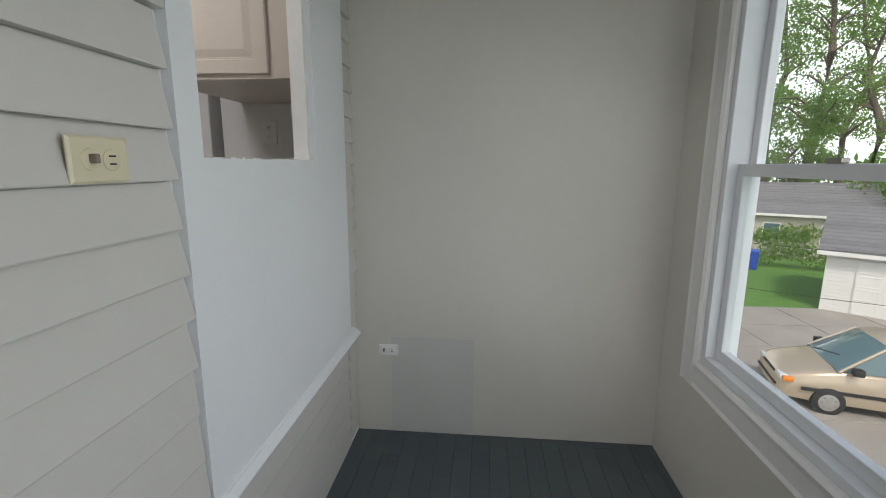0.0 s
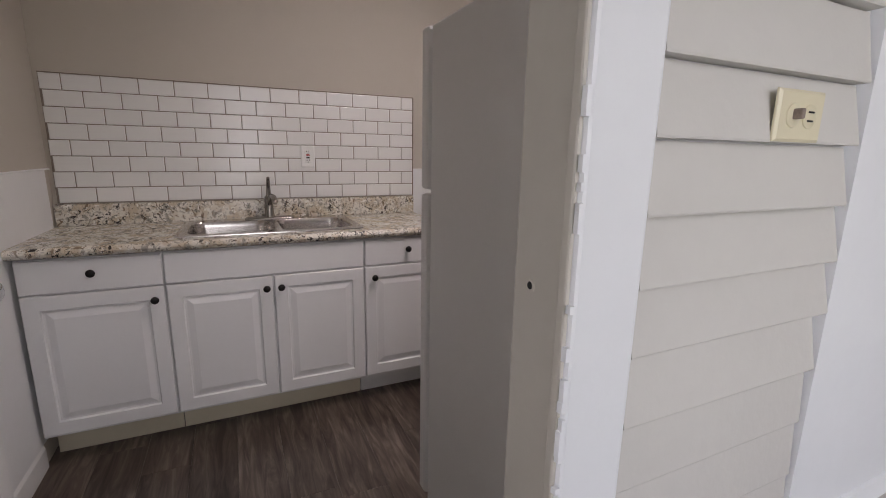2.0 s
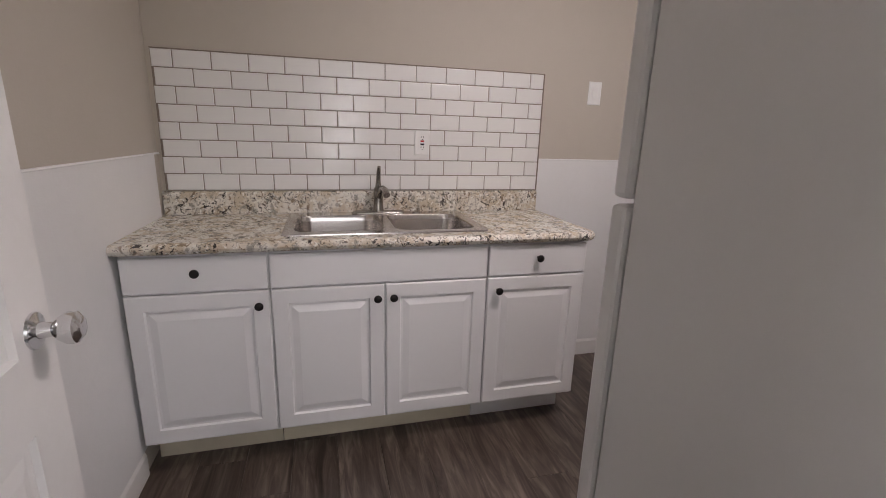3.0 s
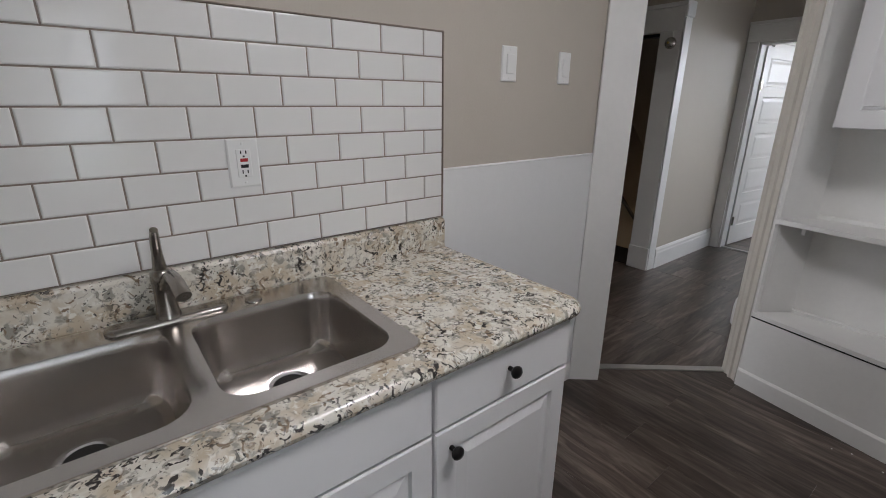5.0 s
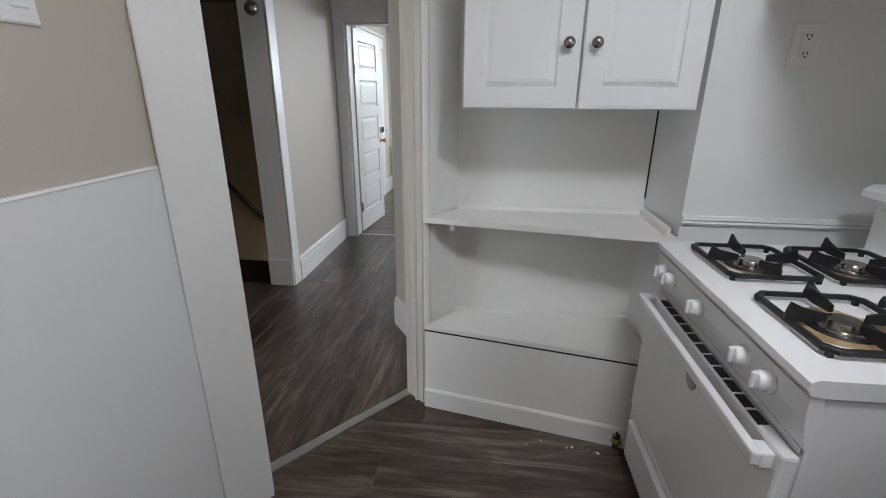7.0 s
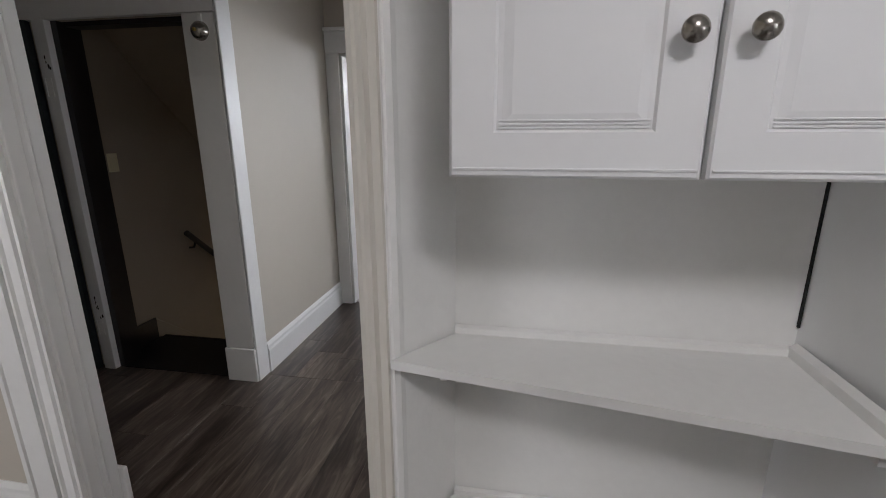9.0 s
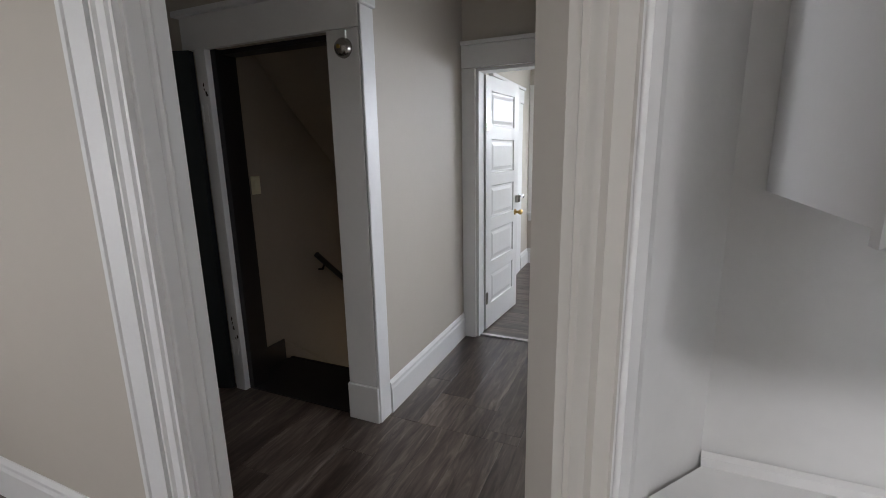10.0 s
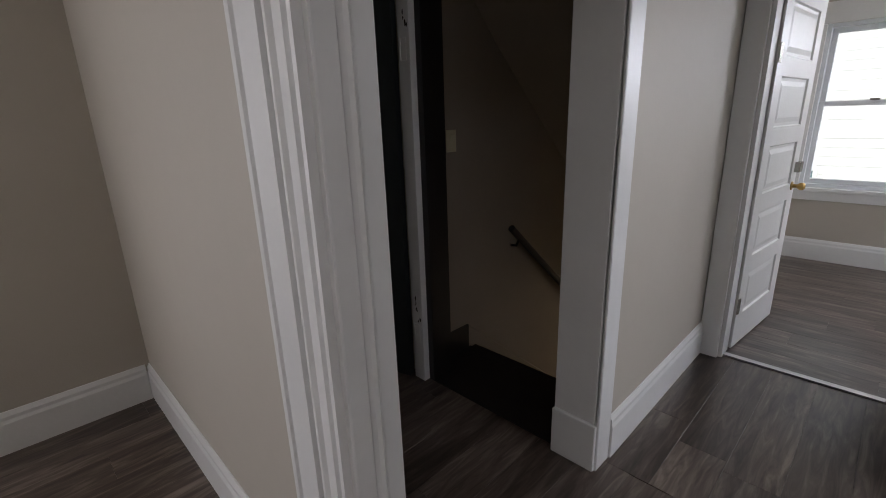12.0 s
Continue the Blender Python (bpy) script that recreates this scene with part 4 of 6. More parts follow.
sp("drawer_handle", box(XF - 0.05, XF - 0.03, Y0 + 0.05, Y1 - 0.05, 0.225, 0.25, 0.004), "enamel", "white bar handle", False, dr)
for y in (2.115, 2.052, 1.865, 1.635, 1.545):
    k = sp("control_knob", bm_lathe(bmesh.new(), [(0.026, 0), (0.026, 0.004), (0.021, 0.008), (0.019, 0.024), (0.016, 0.027), (0.004, 0.028)], pose(XF - 0.0215, y, 0.832, 0, -84, 0), 20), "enamel", "round white control knob", True)
    sp("grip", box(XF - 0.058, XF - 0.045, y - 0.005, y + 0.005, 0.816, 0.852, 0.003), "enamel", "raised grip bar", False, k)
bm = bm_sweep(bmesh.new(), [(0, 0), (0.075, 0), (0.075, 0.20), (-0.03, 0.20), (-0.055, 0.185), (-0.055, 0.165), (-0.005, 0.13), (0.0, 0.09)], (-0.785, Y0, 0.912), (-0.785, Y1, 0.912), (1, 0, 0))
sp("backguard", bm, "enamel", "curved white backguard", True)


def grate(cx, cy):
    """Square cast grate: slim frame with cut corners, four pointed fins and four feet."""
    w, d, z, c_ = 0.116, 0.131, 0.934, 0.02
    bm = bmesh.new()
    rim = [(-w + c_, -d), (w - c_, -d), (w, -d + c_), (w, d - c_), (w - c_, d), (-w + c_, d), (-w, d - c_), (-w, -d + c_)]
    inner = [(x * 0.915, y * 0.925) for x, y in rim]
    rings = [[bm.verts.new((cx + x, cy + y, h_)) for x, y in pl] for pl, h_ in ((rim, z - 0.011), (rim, z - 0.002), ([(x * 0.985, y * 0.985) for x, y in rim], z), (inner, z), (inner, z - 0.011))]
    for p, q in zip(rings, rings[1:] + rings[:1]):
        for k in range(8):
            bm.faces.new((p[k], p[(k + 1) % 8], q[(k + 1) % 8], q[k]))
    for sx, sy in ((-1, 0), (1, 0), (0, -1), (0, 1)):
        sd = Vector((-sy, sx, 0)) * 0.0045
        run = [(1.0, 0.0, 0.004), (0.94, 0.0, 0.032), (0.72, -0.004, 0.020), (0.32, 0.0, 0.010)]
        prev = None
        for f, lo_, hi_ in run:
            o_ = Vector((cx + sx * w * f, cy + sy * d * f, z))
            ring = [bm.verts.new(o_ + sd + Vector((0, 0, lo_ - 0.006))), bm.verts.new(o_ - sd + Vector((0, 0, lo_ - 0.006))), bm.verts.new(o_ - sd * 0.7 + Vector((0, 0, hi_))), bm.verts.new(o_ + sd * 0.7 + Vector((0, 0, hi_)))]
            if prev:
                for k in range(4):
                    bm.faces.new((prev[k], prev[(k + 1) % 4], ring[(k + 1) % 4], ring[k]))
            else:
                bm.faces.new(ring)
            prev = ring
        bm.faces.new(prev[::-1])
    for sx in (-1, 1):
        for sy in (-1, 1):
            bm_box(bm, cx + sx * (w - 0.014) - 0.005, cx + sx * (w - 0.014) + 0.005, cy + sy * (d - 0.014) - 0.005, cy + sy * (d - 0.014) + 0.005, 0.912, z - 0.008)
    return bm


M["scorch"] = mat("scorched_tan_grease", (0.36, 0.25, 0.13), 0.45, var=0.55, scale=18, bump=0.2, bscale=60)
rs = random.Random(31)
for cx, cy, scorched in ((-1.215, 1.985, 0.3), (-0.955, 1.985, 0.55), (-1.215, 1.63, 1.0), (-0.955, 1.63, 0.5)):
    sp("grate", grate(cx, cy), "iron", "square black cast-iron grate")
    b = sp("burner", bm_lathe(bmesh.new(), [(0.045, 0.913), (0.043, 0.917), (0.036, 0.918), (0.034, 0.926), (0.03, 0.932), (0.012, 0.933)], pose(cx, cy, 0), 22), "nickel", "tarnished round burner", True)
    sp("drip_ring", bm_lathe(bmesh.new(), [(0.066, 0.9138), (0.064, 0.9165), (0.052, 0.915), (0.047, 0.9145)], pose(cx, cy, 0), 24), "iron", "dark stained drip ring", True, b)
    bm = bmesh.new()
    edge = [0.068 + 0.03 * scorched * rs.uniform(0.55, 1.0) for _ in range(28)]
    low = [bm.verts.new((cx + q * math.cos(k * math.pi / 14), cy + q * 1.05 * math.sin(k * math.pi / 14), 0.9129)) for k, q in enumerate(edge)]
    top = [bm.verts.new((cx + 0.98 * q * math.cos(k * math.pi / 14), cy + 1.03 * q * math.sin(k * math.pi / 14), 0.9134)) for k, q in enumerate(edge)]
    for k in range(28):
        bm.faces.new((low[k], low[(k + 1) % 28], top[(k + 1) % 28], top[k]))
    bm.faces.new(top)
    sp("grease_stain", bm, "scorch", "tan scorched grease round the burner", False, b)


# built-in alcove with bench box and shelf
AL = diag(S1)
AB = diag(S1 + 0.197)
bench = thing("built_in_bench", (-1.75, 2.45, 0), "white painted built-in bench box with a hinged lid", "bench")
def bp(name, bm, m, lab="", par=None):
    bmesh.ops.transform(bm, matrix=Matrix.Translation((1.75, -2.45, 0)), verts=bm.verts)
    return part(name, bm, M[m], par or bench, lab)
FL, FR_ = (AL[0] + 0.008, AL[1] - 0.016), (-1.33, 2.24)
plan = [FL, FR_, (-1.29, 2.235), (-1.308, ALC_Y - 0.003), (AB[0] + 0.01, ALC_Y - 0.003)]
bp("box", bm_prism(bmesh.new(), plan, 0.0, 0.385), "old_trim")
sh = lambda pl, o: [(pl[0][0], pl[0][1] - o), (pl[1][0], pl[1][1] - o), (pl[2][0], pl[2][1] - o), pl[3], pl[4]]
bp("lid", bm_prism(bmesh.new(), sh(plan, 0.001), 0.392, 0.412), "old_trim", "white lid with a dark seam below")
bp("seam", bm_prism(bmesh.new(), sh(plan, 0.002), 0.3855, 0.3915), "slot", "dark seam under the lid")
dv = Vector((FR_[0] - FL[0], FR_[1] - FL[1], 0)).normalized()
bp("base_strip", bm_sweep(bmesh.new(), [(0, 0), (0.01, 0), (0.01, 0.085), (0.004, 0.095), (0, 0.095)], (*FL, 0), (*FR_, 0), (dv.y, -dv.x, 0)), "old_trim", "white base strip")
bp("lid_bead", bm_sweep(bmesh.new(), [(0, 0), (0.012, 0), (0.012, 0.014), (0, 0.018)], (AB[0], ALC_Y - 0.003, 0.412), (-1.31, ALC_Y - 0.003, 0.412), (0, -1, 0)), "old_trim")

shelf = thing("wall_shelf", (-1.75, 2.45, 0.89), "white painted tapering wooden shelf in the alcove", "shelf")
def hp(name, bm, m, lab=""):
    bmesh.ops.transform(bm, matrix=Matrix.Translation((1.75, -2.45, -0.89)), verts=bm.verts)
    return part(name, bm, M[m], shelf, lab)
hp("board", bm_prism(bmesh.new(), [(FL[0], FL[1] - 0.006), (-1.345, 2.262), (-1.285, 2.252), (-1.308, ALC_Y - 0.003), (AB[0] + 0.01, ALC_Y - 0.003)], 0.872, 0.894), "old_trim")
hp("bracket", box(-2.085, -2.070, 2.44, 2.56, 0.832, 0.872), "old_trim", "small wooden support")
hp("cleat", box(-1.326, -1.308, 2.28, ALC_Y - 0.005, 0.842, 0.872), "old_trim")
hp("back_bead", bm_sweep(bmesh.new(), [(0, 0), (0.012, 0), (0.008, 0.014), (0, 0.02)], (AB[0], ALC_Y - 0.003, 0.894), (-1.308, ALC_Y - 0.003, 0.894), (0, -1, 0)), "old_trim")
hp("side_bead", bm_sweep(bmesh.new(), [(0, 0), (0.018, 0), (0.014, 0.02), (0, 0.03)], (-1.307, 2.27, 0.894), (-1.307, ALC_Y - 0.005, 0.894), (-1, 0, 0)), "old_trim")
# the crack's inner darkness is painted as a black strip, no gap is cut
structure("trim", box(-1.3125, -1.3085, ALC_Y - 0.007, ALC_Y - 0.0005, 0.96, 1.33), M["slot"], "black strip for the open crack in the alcove corner", "trim")

cock = thing("gas_cock", (-1.385, 2.238, 0), "small dirty brass gas cock on the floor beside the bench", "gas valve")
part("pipe", bm_lathe(bmesh.new(), [(0.011, 0), (0.011, 0.05), (0.016, 0.052), (0.016, 0.066), (0.009, 0.068), (0.002, 0.07)], pose(0, 0, 0), 14), M["nickel"], cock, "short grey pipe", True)
part("valve_body", bm_lathe(bmesh.new(), [(0.008, -0.02), (0.014, -0.016), (0.014, 0.014), (0.009, 0.018), (0.002, 0.019)], pose(0, -0.006, 0.036, 90, 0, 30), 12), M["brass"], cock, "tarnished brass body", True)
part("lever", box(-0.004, 0.004, -0.03, 0.012, 0.07, 0.076, 0.002), M["black_metal"], cock, "dark lever")
rl = random.Random(8)
for i in range(9):
    bmf = bmesh.new()
    r0 = 0.0025 + 0.006 * rl.random() ** 2
    ring = [(r0 * rl.uniform(0.4, 1.2) * math.cos(k * 1.05), r0 * rl.uniform(0.4, 1.6) * math.sin(k * 1.05)) for k in range(6)]
    bm_prism(bmf, ring, 0.0, 0.0012)
    fl = tagged(make("paint_flake", bmf, M["trim"]), "small white paint flake on the dark floor", "paint flake", "paint flakes by the bench")
    fl.matrix_world = pose(rl.uniform(-1.75, -1.42), 2.19 + 0.06 * rl.random(), 0.0003, 0, 0, rl.uniform(0, 90))

# upper cabinet in the alcove
uc = thing("wall_cabinet", (-1.67, 2.392, 1.778), "white wall cabinet with two raised-panel doors", "cabinet")
def up_(name, bm, m, lab="", sm=False, par=None):
    bmesh.ops.transform(bm, matrix=Matrix.Translation((1.67, -2.45, -1.8)), verts=bm.verts)
    return part(name, bm, M[m], par or uc, lab, sm)
up_("body", box(-2.03, -1.314, 2.312, 2.630, 1.345, 2.42), "cabinet")
for xc, kx in ((-1.854, -1.714), (-1.489, -1.632)):
    d = up_("door", bm_panel(bmesh.new(), 0.357, 0.98, 0.02, [(0, 0.004), (0.004, 0), (0.066, 0), (0.070, 0.004), (0.078, 0.004), (0.092, 0.0015), (0.094, 0.0015)], pose(xc, 2.290, 1.823)), "cabinet", "white raised-panel door")
    up_("knob", bm_lathe(bmesh.new(), [(0.007, 0), (0.006, 0.012), (0.011, 0.017), (0.0165, 0.022), (0.017, 0.028), (0.012, 0.034), (0.003, 0.0365)], pose(kx, 2.29, 1.525, 90, 0, 0), 18), "nickel", "round nickel knob", True, d)
    for k in range(3):
        up_("panel_bead", bm_sweep(bmesh.new(), [(0, 0), (0.0015, 0.0005), (0.0015, 0.0022), (0, 0.0027)], (xc - 0.105, 2.2925, 1.404 + 0.0052 * k), (xc + 0.105, 2.2925, 1.404 + 0.0052 * k), (0, -1, 0)), "cabinet", "", False, d)
    up_("bottom_bead", bm_sweep(bmesh.new(), [(0, 0), (0.003, 0), (0.003, 0.003), (0, 0.003)], (xc - 0.172, 2.2905, 1.345), (xc + 0.172, 2.2905, 1.345), (0, -1, 0)), "cabinet", "", False, d)
# cabinet over the stove
oc = thing("wall_cabinet", (-0.83, 1.94, 1.95), "cream-white wall cabinet hung above the stove", "cabinet")
def op(name, bm, m, lab="", sm=False, par=None):
    bmesh.ops.transform(bm, matrix=Matrix.Translation((0.83, -1.94, -1.95)), verts=bm.verts)
    return part(name, bm, M[m], par or oc, lab, sm)
# body and side panel are darker and warmer than the white doors
op("body", box(-1.145, EAST_X - 0.002, 1.62, 2.282, 1.645, 2.40), "warm_cream")
op("side_panel", bm_panel(bmesh.new(), 0.46, 0.72, 0.012, raised(0.05), pose(-0.908, 1.606, 2.02)), "warm_cream", "panelled cabinet side")
for yc in (1.80, 2.145):
    d = op("door", bm_panel(bmesh.new(), 0.335, 0.72, 0.02, raised(), pose(-1.167, yc, 2.02, 0, 0, -90)), "cabinet", "white raised-panel door")
    op("knob", bm_lathe(bmesh.new(), KNOB, pose(-1.167, yc + (0.13 if yc < 2 else -0.13), 1.70, 0, -90, 0), 16), "nickel", "round nickel knob", True, d)
# moulding on the bump-out, with the panel above it proud
structure("trim", bm_sweep(bmesh.new(), [(0, 0), (0.008, 0.0), (0.012, 0.008), (0.008, 0.014), (0.014, 0.02), (0.010, 0.032), (0, 0.034)], (-1.274, 2.285, 0.935), (EAST_X, 2.285, 0.935), (0, -1, 0)), M["wainscot"], "white moulding strip on the wall", "trim")


# ---- doors ----
def door(name, hinge, angle, w, h, panels, material, label, thick=0.038):
    """A panelled leaf from the hinge along local x; panels are (x0, x1, z0, z1), sunk on both faces."""
    t = tagged(new(name), label, "door")
    t.matrix_world = pose(hinge[0], hinge[1], 0.012, 0, 0, angle)
    xs = sorted({0, w, *[v for p in panels for v in p[:2]]})
    zs = sorted({0, h, *[v for p in panels for v in p[2:]]})
    bm = bmesh.new()
    inside = lambda x, z: any(p[0] < x < p[1] and p[2] < z < p[3] for p in panels)
    for side in (-1, 1):
        y = side * thick / 2
        for i in range(len(xs) - 1):
            for j in range(len(zs) - 1):
                if not inside((xs[i] + xs[i + 1]) / 2, (zs[j] + zs[j + 1]) / 2):
                    bm.faces.new([bm.verts.new(v) for v in ((xs[i], y, zs[j]), (xs[i + 1], y, zs[j]), (xs[i + 1], y, zs[j + 1]), (xs[i], y, zs[j + 1]))])
        for x0, x1, z0, z1 in panels:
            prev = None
            for ins, dep in ((0, 0), (0.006, 0.009), (0.02, 0.010), (0.045, 0.004), (0.047, 0.004)):
                yy = y - side * dep
                r = [bm.verts.new(v) for v in ((x0 + ins, yy, z0 + ins), (x1 - ins, yy, z0 + ins), (x1 - ins, yy, z1 - ins), (x0 + ins, yy, z1 - ins))]
                if prev:
                    for k in range(4):
                        bm.faces.new((prev[k], prev[(k + 1) % 4], r[(k + 1) % 4], r[k]))
                prev = r
            bm.faces.new(prev)
    e = thick / 2
    for q in (((0, -e, 0), (0, e, 0), (0, e, h), (0, -e, h)), ((w, -e, 0), (w, e, 0), (w, e, h), (w, -e, h)), ((0, -e, 0), (w, -e, 0), (w, e, 0), (0, e, 0)), ((0, -e, h), (w, -e, h), (w, e, h), (0, e, h))):
        bm.faces.new([bm.verts.new(v) for v in q])
    bmesh.ops.remove_doubles(bm, verts=bm.verts, dist=1e-5)
    part("leaf", bm, M[material], t)
    return t


DK = [(0.031, 0), (0.03, 0.004), (0.014, 0.008), (0.012, 0.026), (0.02, 0.034), (0.027, 0.046), (0.026, 0.058), (0.016, 0.066), (0.004, 0.068)]
six = [(0.11, 0.36, 0.2, 0.80), (0.41, 0.66, 0.2, 0.80), (0.11, 0.36, 0.93, 1.55), (0.41, 0.66, 0.93, 1.55), (0.11, 0.36, 1.67, 1.90), (0.41, 0.66, 1.67, 1.90)]
kd = door("door_kitchen", (-0.615, -0.655), 184.5, 0.77, 2.0, six, "trim", "open white six-panel kitchen door with chrome knob")
kd["kind"] = "structure"
for s in (-1, 1):
    part("door_knob", bm_lathe(bmesh.new(), DK, pose(0.715, s * 0.019, 0.955, 90 if s < 0 else -90, 0, 0), 22), M["chrome"], kd, "chrome tulip door knob", True)
five = [(0.10, 0.575, 0.19 + i * 0.338, 0.19 + i * 0.338 + 0.245) for i in range(5)]
bd = door("door_bedroom", (BX0 + 0.013, BY + 0.125), 84.5, 0.675, 1.885, five, "trim", "open white five-panel bedroom door with brass knob")
bd["kind"] = "structure"
for s in (-1, 1):
    part("door_knob", bm_lathe(bmesh.new(), [(r * 0.85, z_) for r, z_ in DK], pose(0.62, s * 0.019, 0.85, 90 if s < 0 else -90, 0, 0), 20), M["brass"], bd, "old brass door knob", True)
part("rim_lock", box(0.615, 0.68, -0.045, -0.018, 0.93, 0.99, 0.004), M["nickel"], bd, "small dark rim lock")
for z in (0.25, 1.55):
    part("hinge", boxes((-0.004, 0.03, -0.024, -0.0185, z - 0.045, z + 0.045, 0.001)), M["nickel"], bd, "old metal butt hinge")
sd_panels = [(0.1, 0.56, 0.2, 0.85), (0.1, 0.56, 1.0, 1.7)]
sdoor = door("door_stair", (SX0 - 0.085, SY - 0.055), 197.0, 0.66, 1.90, sd_panels, "dark_door", "open very dark green panelled stair door")
sdoor["kind"] = "structure"
for z in (0.27, 1.60):
    hg = tagged(make("hinge_plate", boxes((SX0 - 0.055, SX0 - 0.02, SY - 0.0485, SY - 0.0445, z - 0.045, z + 0.045, 0.001), (SX0 - 0.06, SX0 - 0.052, SY - 0.053, SY - 0.044, z - 0.045, z + 0.045, 0.001)), M["old_trim"]), "paint-covered butt hinge on the white jamb", "hinge", "stair door hinges", "structure")

# old round bell knob on the stair casing
bell = thing("door_bell", (-3.425, SY - 0.03, 1.835), "round tarnished chrome bell on the white door casing", "bell", rz=0)
part("mount", box(-0.012, 0.012, -0.012, 0.0, 0.02, 0.075, 0.003), M["old_trim"], bell, "small painted bracket")
part("dome", bm_lathe(bmesh.new(), [(0.038, 0.0), (0.043, 0.006), (0.041, 0.02), (0.032, 0.034), (0.018, 0.044), (0.006, 0.047)], pose(0, -0.004, 0, 90, 0, 0), 24), M["nickel"], bell, "", True)
part("nut", bm_lathe(bmesh.new(), [(0.009, 0.0), (0.009, 0.006), (0.005, 0.009)], pose(0, -0.05, 0, 90, 0, 0), 10), M["brass"], bell, "", True)

# ---- stairwell ----
landing = structure("floor_landing", box(-4.355, -3.485, SY + 0.05, 4.07, -0.2, -0.002), M["dark_wood"], "black painted stair landing", "floor")
stairs = thing("staircase", (-3.92, 4.07, 0), "black painted wooden stairs going down", "staircase")
for i in range(11):
    part("tread", box(-0.435, 0.435, 0.23 * i - 0.025, 0.23 * (i + 1), -0.19 * (i + 1) - 0.03, -0.19 * (i + 1), 0.006), M["dark_wood"], stairs)
    part("riser", box(-0.435, 0.435, 0.23 * i, 0.23 * i + 0.018, -0.19 * (i + 1), -0.19 * i - 0.03 * (i > 0)), M["dark_wood"], stairs)
structure("trim", bm_sweep(bmesh.new(), [(0, 0.02), (0.012, 0.02), (0.012, 0.14), (0, 0.15)], (-4.354, 4.03, 0.0), (-4.354, 5.95, -1.59), (1, 0, 0)), M["stair_wall"], "tan stair skirt board", "trim")
structure("trim", box(-4.354, -4.343, SY + 0.12, 4.03, 0.0, 0.15), M["dark_wood"], "dark baseboard on the landing", "baseboard")
rail = thing("handrail", (-4.295, 4.39, 0.66), "dark wooden handrail on a wall bracket", "handrail")
part("rail", bm_tube(bmesh.new(), [(0, -0.02, 0.01), (0, 0.9, -0.79), (0, 1.8, -1.62)], 0.021, 12), M["dark_wood"], rail, "", True)
for y in (0.06, 1.2):
    z = -0.89 * y
    part("bracket", bm_tube(bmesh.new(), [(-0.058, y, z - 0.07), (-0.02, y, z - 0.065), (0, y, z - 0.02)], 0.008, 8), M["black_metal"], rail, "small metal wall bracket", True)
wall_plate("light_switch", (-4.3545, 3.93, 1.2), 0, 90, 0.07, 0.11, "switch", "dim ivory switch plate on the stairwell wall", "plastic_ivory")

# paint chipped to the dark wood on the stair door jamb
rc = random.Random(21)
for z0, n in ((0.38, 9), (1.67, 6)):
    bmc = bmesh.new()
    for i in range(n):
        r0, px, pz = 0.003 + 0.005 * rc.random(), SX0 - 0.012 - 0.035 * rc.random(), z0 + rc.uniform(-0.08, 0.08)
        ring = [(r0 * rc.uniform(0.5, 1.1) * math.cos(k * 0.9), 1.9 * r0 * rc.uniform(0.5, 1.2) * math.sin(k * 0.9)) for k in range(7)]
        lo = [bmc.verts.new((px + a, SY - 0.0450, pz + b)) for a, b in ring]
        hi = [bmc.verts.new((px + a, SY - 0.0456, pz + b)) for a, b in ring]
        bmc.faces.new(hi)
        for k in range(7):
            bmc.faces.new((lo[k], lo[(k + 1) % 7], hi[(k + 1) % 7], hi[k]))
    structure("trim", bmc, M["dark_wood"], "dark bare wood where the jamb paint has chipped", "trim")


# ---- porch ----
panel = tagged(new("window_cover_panel"), "cool white board panel covering an old window", "panel")
panel.matrix_world = pose(PORCH_X, 1.3, 0.58)
porch(panel)
PX = 0.022
bm = boxes((0, PX, -0.49, -0.415, 0.0, 1.75), (0, PX, -0.415, 0.225, 0.0, 0.765), (0, PX, 0.225, 0.36, 0.0, 1.75), (0, PX, -0.415, 0.225, 1.57, 1.75))
part("board", bm, M["panel_blue"], panel)
part("edge_trim", box(0, PX - 0.0006, 0.36, 0.56, 0.0, 1.75), M["panel_blue"], panel, "flat white side casing")
part("sill", bm_sweep(bmesh.new(), [(0, -0.03), (0.04, -0.03), (0.046, -0.018), (0.03, 0.0), (0, 0.01)], (0, -0.495, 0), (0, 0.63, 0), (1, 0, 0)), M["panel_blue"], panel, "sloping white window sill")
part("jamb", boxes((-0.05, 0.0, 0.207, 0.223, 0.77, 1.55), (-0.15, 0.0, -0.413, -0.395, 0.77, 1.55)), M["old_trim"], panel, "worn jamb of the old window")
rg = random.Random(11)
bm = bmesh.new()
for i in range(26):
    y = -0.41 + 0.025 * i
    bm_box(bm, -0.004, PX - 0.002, y, y + 0.012 + rg.random() * 0.012, 0.764, 0.7655 + rg.random() * 0.004)
part("torn_edge", bm, M["old_trim"], panel, "ragged torn paint along the opening")

siding = porch(thing("clapboard_siding", (PORCH_X, 0.55, 0), "grey white painted clapboard siding on the porch wall", "siding", "", "structure"))
lines_z = [0.02, 0.115, 0.215, 0.315, 0.41, 0.505, 0.60, 0.70, 0.81, 0.915, 1.018, 1.11, 1.204, 1.299, 1.393, 1.50, 1.605, 1.71, 1.81, 1.91, 2.01, 2.11, 2.21, 2.31, 2.41]


def clap(y0, y1, z0, z1, proud, step=0.016):
    """One lapped board: thin at the top, thick at the lower edge, which hangs over the one below."""
    return bm_sweep(bmesh.new(), [(0, 0.003), (proud, 0.003), (proud + 0.001, 0.006), (max(0.002, proud - step), z1 - z0), (0, z1 - z0)], (0, y0, z0), (0, y1, z0), (1, 0, 0))


